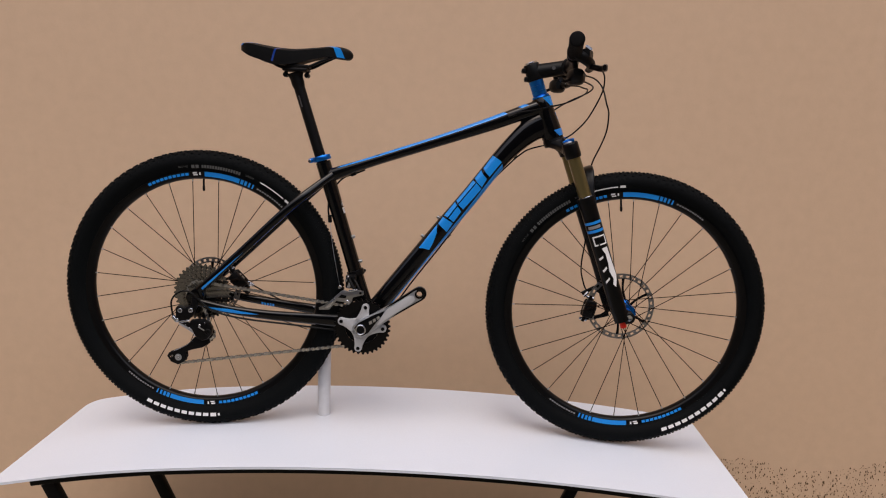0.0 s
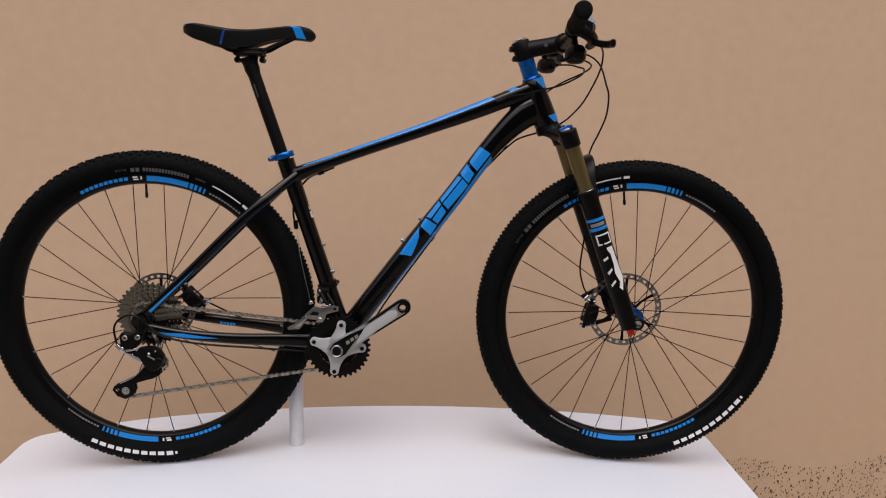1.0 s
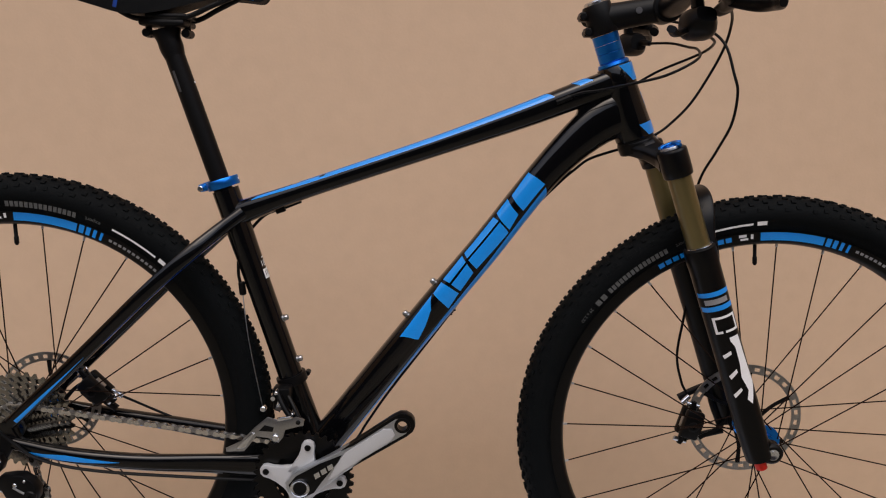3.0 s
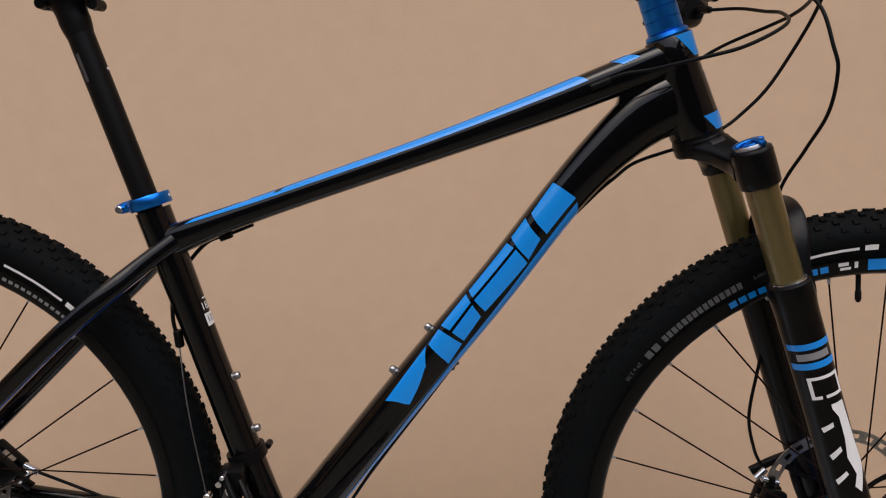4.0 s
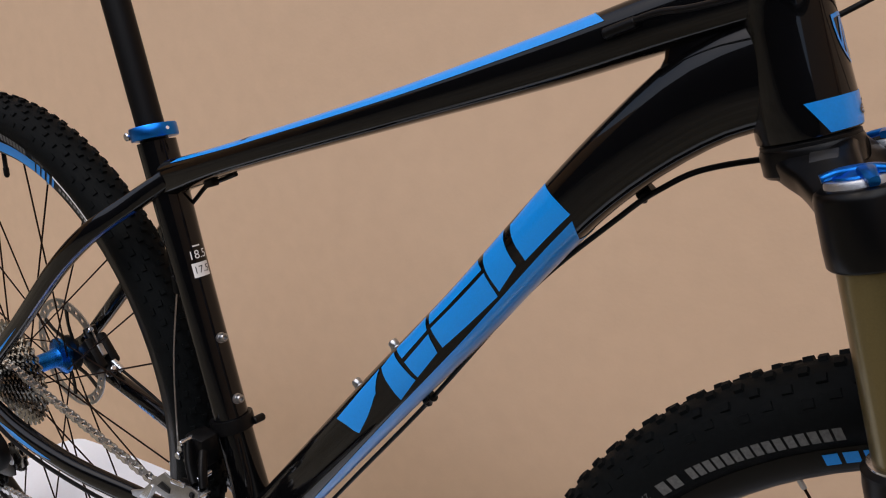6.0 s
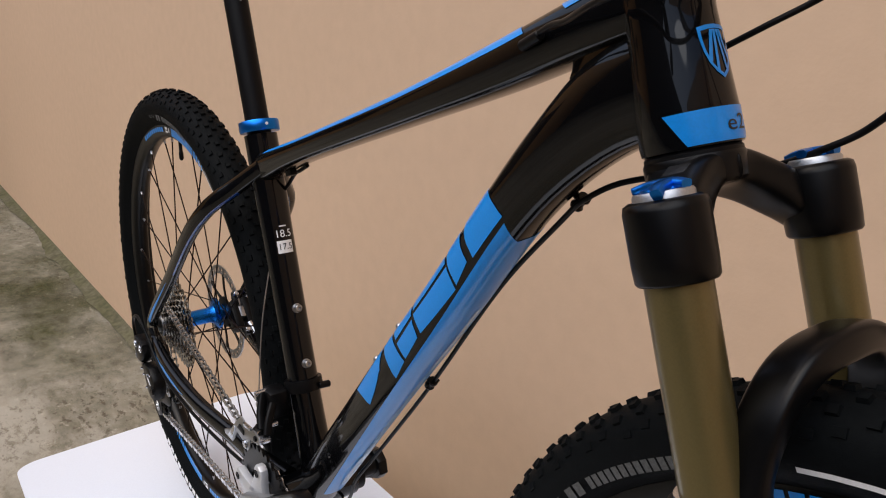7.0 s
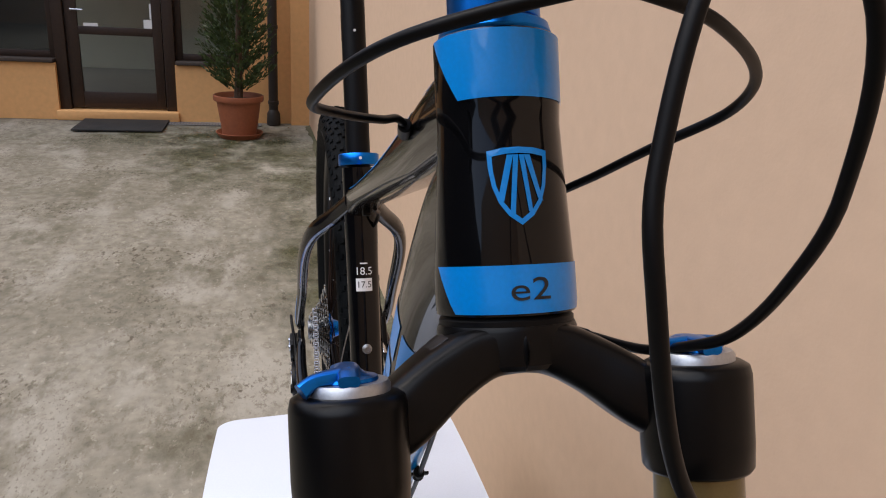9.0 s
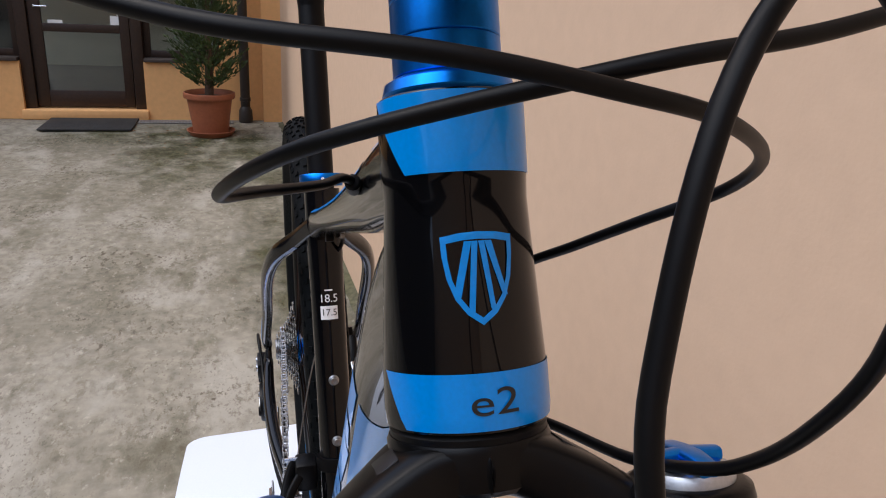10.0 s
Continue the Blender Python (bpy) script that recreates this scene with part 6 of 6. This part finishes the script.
rcal = caliper("rear_caliper", Vector((0.086, 0.047, 0.392)), Vector((0.70, 0, -0.71)).normalized(), "black rear brake caliper by the chain stay")
part("adapter", Tube([(0.062, 0.056, 0.424, 0.004, 0.006), (0.070, 0.058, 0.400, 0.004, 0.006), (0.090, 0.060, 0.372, 0.004, 0.006), (0.112, 0.062, 0.352, 0.004, 0.006)], power=3).mesh(10, 12), PLASTIC, rcal)
part("banjo", rod((0.110, 0.052, 0.388), (0.126, 0.056, 0.376), 0.0046, 12, bevel=0.001), CHROME, rcal)

# ---- bar, stem and controls ----
stem_at = HB + HU * 0.171
BC = Vector((0.932, 0, 0.988))
stem = part("stem", Tube([(*stem_at, 0.0185, 0.0200), (*(stem_at.lerp(BC, 0.3)), 0.0165, 0.0185), (*(stem_at.lerp(BC, 0.75)), 0.0165, 0.0180), (*BC, 0.0185, 0.0190)]).mesh(14, 28), MATT, bicycle, "matt black stem")
part("steerer_clamp", lathe([(0.0160, -0.021), (0.0190, -0.021), (0.0200, -0.019), (0.0200, 0.019), (0.0190, 0.021), (0.0160, 0.021)], stem_at, HU, 32), MATT, stem)
part("top_cap", lathe([(0.0165, 0.0), (0.0165, 0.003), (0.0145, 0.005), (0.0045, 0.0045), (0.0042, 0.001), (0.0004, 0.001)], stem_at + HU * 0.021, HU, 32), CHROME, stem, "silver-edged headset top cap")
for h in (-0.011, 0.011):
    o = stem_at + HU * h - HF * 0.023
    part("pinch_bolt", rod(o + Vector((0, -0.013, 0)), o + Vector((0, 0.013, 0)), 0.0048, 12, bevel=0.001), MATT, stem)
    part("pinch_lug", box(o + Vector((-0.004, -0.010, -0.006)), o + Vector((0.012, 0.010, 0.006)), 0.002), MATT, stem)
part("face_plate", lathe([(0.0165, -0.019), (0.0205, -0.018), (0.0212, -0.016), (0.0212, 0.016), (0.0205, 0.018), (0.0165, 0.019)], BC, (0, 1, 0), 32), MATT, stem)
part("stem_emblem", lathe([(1e-7, -0.0006), (0.0045, -0.0005), (0.0045, 0.001)], stem_at.lerp(BC, 0.55) + Vector((0, -0.0166, 0.002)), (0, 1, 0), 14), DIM_INK, stem)
headset = part("headset_cover", lathe([(0.0215, 0.1050), (0.0222, 0.1065), (0.0212, 0.1100), (0.0175, 0.1120), (0.0165, 0.1120)], HB, HU, 48), BLUE_ANO, bicycle, "blue anodised headset cover and spacers")
for h0, h1 in ((0.1120, 0.1240), (0.1242, 0.1362), (0.1364, 0.1495)):
    part("spacer", lathe([(0.0150, h0), (0.0178, h0), (0.0182, h0 + 0.0004), (0.0182, h1 - 0.0004), (0.0178, h1), (0.0150, h1)], HB, HU, 44), BLUE_ANO, headset, "blue anodised spacer")


def bar_at(y):
    ys, xs, zs = (0, 0.055, 0.11, 0.18, 0.365), (0.932, 0.932, 0.927, 0.916, 0.893), (0.988, 0.988, 0.992, 0.997, 1.010)
    return Vector((float(np.interp(abs(y), ys, xs)), y, float(np.interp(abs(y), ys, zs))))


rows = []
for y in (-0.360, -0.28, -0.20, -0.14, -0.10, -0.05, 0, 0.05, 0.10, 0.14, 0.20, 0.28, 0.360):
    r = 0.0159 if abs(y) < 0.04 else 0.0150 if abs(y) < 0.08 else 0.0125 if abs(y) < 0.12 else 0.0112
    rows.append((*bar_at(y), r, r))
bar = part("handlebar", Tube(rows, side=(1, 0, 0)).mesh(48, 20), MATT, bicycle, "matt black handlebar with rubber grips")
for s in (-1, 1):
    d = (bar_at(0.36 * s) - bar_at(0.23 * s)).normalized()
    o = bar_at(0.230 * s)
    prof = [(0.0120, 0.0), (0.0172, 0.0), (0.0172, 0.006), (0.0155, 0.008)]
    for k in range(18):
        h = 0.010 + k * 0.0062
        prof += [(0.0158, h), (0.0158, h + 0.0042), (0.0149, h + 0.0046), (0.0149, h + 0.0060)]
    prof += [(0.0160, 0.124), (0.0164, 0.128), (0.0158, 0.133), (0.0120, 0.135), (0.0004, 0.135)]
    part("grip", lathe(prof, o, d, 32), GRIP, bar, "ribbed black rubber grip", angle=60)
    # brake lever
    p = bar_at(0.206 * s)
    lev = part("brake_lever", Tube([(*(p + Vector((0.004, 0.010 * s, -0.004))), 0.010, 0.012), (*(p + Vector((0.024, 0.004 * s, -0.012))), 0.010, 0.012), (*(p + Vector((0.040, -0.016 * s, -0.020))), 0.009, 0.011), (*(p + Vector((0.046, -0.045 * s, -0.026))), 0.008, 0.009), (*(p + Vector((0.044, -0.066 * s, -0.030))), 0.006, 0.007)], power=2.6).mesh(20, 18), PLASTIC, bicycle, "black hydraulic brake lever")
    part("bar_clamp", lathe([(0.0112, -0.007), (0.0155, -0.007), (0.0165, -0.005), (0.0165, 0.005), (0.0155, 0.007), (0.0112, 0.007)], p, d, 24), PLASTIC, lev)
    part("reservoir", Tube([(*(p + Vector((0.024, 0.010 * s, 0.000))), 0.009, 0.010), (*(p + Vector((0.030, -0.010 * s, 0.000))), 0.011, 0.012), (*(p + Vector((0.036, -0.040 * s, -0.006))), 0.010, 0.011)], power=4).mesh(10, 16), PLASTIC, lev)
    part("reservoir_cap", Tube([(*(p + Vector((0.030, 0.010 * s, 0.0125))), 0.0085, 0.003), (*(p + Vector((0.037, -0.036 * s, 0.0080))), 0.0095, 0.003)], power=4).mesh(6, 14), CHROME, lev, "silver reservoir cap")
    part("lever_blade", Tube([(*(p + Vector((0.040, -0.014 * s, -0.026))), 0.006, 0.006), (*(p + Vector((0.058, 0.016 * s, -0.033))), 0.005, 0.007), (*(p + Vector((0.061, 0.052 * s, -0.035))), 0.005, 0.0075), (*(p + Vector((0.055, 0.082 * s, -0.037))), 0.006, 0.008), (*(p + Vector((0.052, 0.095 * s, -0.038))), 0.004, 0.006)], side=(1, 0, 0), power=2.6).mesh(16, 14), PLASTIC, lev, "curved black lever blade")
    # shifter pod under the bar
    q = bar_at(0.168 * s)
    sh = part("shifter", Tube([(*(q + Vector((0.010, 0.018 * s, -0.036))), 0.012, 0.010), (*(q + Vector((0.008, 0.004 * s, -0.044))), 0.020, 0.017), (*(q + Vector((0.010, -0.016 * s, -0.046))), 0.021, 0.018), (*(q + Vector((0.014, -0.034 * s, -0.044))), 0.013, 0.012)], side=(1, 0, 0), power=2.8).mesh(16, 20), PLASTIC, bicycle, "black trigger shifter")
    part("shifter_clamp", lathe([(0.0112, -0.006), (0.0152, -0.006), (0.0160, -0.004), (0.0160, 0.004), (0.0152, 0.006), (0.0112, 0.006)], q, d, 24), PLASTIC, sh)
    part("shifter_neck", Tube([(*q, 0.008, 0.006), (*(q + Vector((0.006, 0, -0.034))), 0.009, 0.007)], side=(0, 1, 0), power=3).mesh(6, 12), PLASTIC, sh)
    part("thumb_lever", Tube([(*(q + Vector((-0.004, 0.002 * s, -0.052))), 0.006, 0.004), (*(q + Vector((-0.020, 0.010 * s, -0.058))), 0.008, 0.004), (*(q + Vector((-0.030, 0.022 * s, -0.054))), 0.006, 0.004)], power=3).mesh(10, 14), PLASTIC, sh)
    part("barrel_adjuster", rod(q + Vector((0.018, -0.036 * s, -0.044)), q + Vector((0.026, -0.056 * s, -0.047)), 0.0052, 14, r2=0.0040, bevel=0.001), PLASTIC, sh)
    part("shifter_screw", rod(q + Vector((0.026, -0.010 * s, -0.040)), q + Vector((0.031, -0.010 * s, -0.040)), 0.003, 10), CHROME, sh)

# ---- cables and hoses ----
r_end = bar_at(-0.168) + Vector((0.026, 0.056, -0.047))
l_end = bar_at(0.168) + Vector((0.026, -0.056, -0.047))
part("shift_cable", cable([(0.7899, -0.0199, 0.8593), (0.8182, -0.0300, 0.8703), (0.8403, -0.0401, 0.8740), (0.8803, -0.0616, 0.8839), (0.9209, -0.0718, 0.8953), (0.9658, -0.0507, 0.9176), (0.9838, 0.0071, 0.9345), (0.9816, 0.0458, 0.9403), (0.9688, 0.0883, 0.9481), tuple(l_end)], 0.0019, 110, 16), HOSE, bicycle, "black shift cable looping before the head tube")
part("shift_cable", cable([(0.8119, 0.0228, 0.8004), (0.8424, 0.0335, 0.8346), (0.8752, 0.0479, 0.8577), (0.9004, 0.0579, 0.8746), (0.9238, 0.0708, 0.8914), (0.9483, 0.0622, 0.9067), (0.9804, 0.0273, 0.9235), (0.9904, 0.0002, 0.9308), (0.9907, -0.0310, 0.9370), (0.9780, -0.0707, 0.9410), tuple(r_end)], 0.0019, 110, 16), HOSE, bicycle, "black shift cable looping before the head tube")
part("brake_hose", cable([(0.9445, 0.1322, 0.9894), (0.9799, 0.0833, 0.9772), (1.0047, 0.0351, 0.9644), (1.0203, 0.0021, 0.9408), (1.0317, -0.0119, 0.8998), (1.0383, -0.0125, 0.8772), (1.0386, -0.0017, 0.8344), (1.0308, 0.0245, 0.7943), (1.0161, 0.0436, 0.7486), (1.0052, 0.0549, 0.6651), (1.016, 0.054, 0.56), (1.010, 0.056, 0.47), (1.020, 0.054, 0.425), (1.030, 0.050, 0.405)], 0.0020, 150, 16), HOSE, bicycle, "black front brake hose bowed before the wheel")
part("brake_hose", cable([(0.9599, -0.1328, 0.9805), (0.9934, -0.0764, 0.9805), (1.0205, -0.0123, 0.9679), (1.0268, 0.0297, 0.9342), (1.0097, 0.0490, 0.8864), (0.9912, 0.0535, 0.8547), (0.9666, 0.0577, 0.8274), (0.9510, 0.0549, 0.8157), (0.9217, 0.0510, 0.7992), (0.8811, 0.0382, 0.7882), (0.8432, 0.0201, 0.7766), (0.822, 0.010, 0.762), (0.8030, 0.012, 0.7442), (0.7365, 0.017, 0.6698), (0.6462, 0.016, 0.5378), (0.5560, 0.012, 0.4124), (0.525, 0.006, 0.366), (0.50, 0.012, 0.325), (0.44, 0.035, 0.272), (0.36, 0.052, 0.292), (0.25, 0.066, 0.318), (0.18, 0.068, 0.345), (0.126, 0.056, 0.376)], 0.0020, 240, 16), HOSE, bicycle, "black rear brake hose under the down tube")
part("rear_cable_run", cable([(0.426, 0.006, 0.706), (0.400, 0.010, 0.695), (0.372, 0.016, 0.684), (0.352, 0.014, 0.664), (0.338, -0.002, 0.640), (0.335, -0.006, 0.600), (0.339, -0.004, 0.575)], 0.0023, 40, 8), HOSE, bicycle, "black cable passing behind the seat tube")
part("cable_stop", rod((0.3385, -0.004, 0.586), (0.3405, -0.004, 0.566), 0.0052, 12, bevel=0.0015), PLASTIC, bicycle)

# the fork, its wheel and its brake are turned a little to the near side
STEER = Matrix.Translation(HB) @ Matrix.Rotation(radians(-1.3), 4, HU) @ Matrix.Translation(-HB)
for ob in (fork, fc, front):
    ob.matrix_basis = STEER
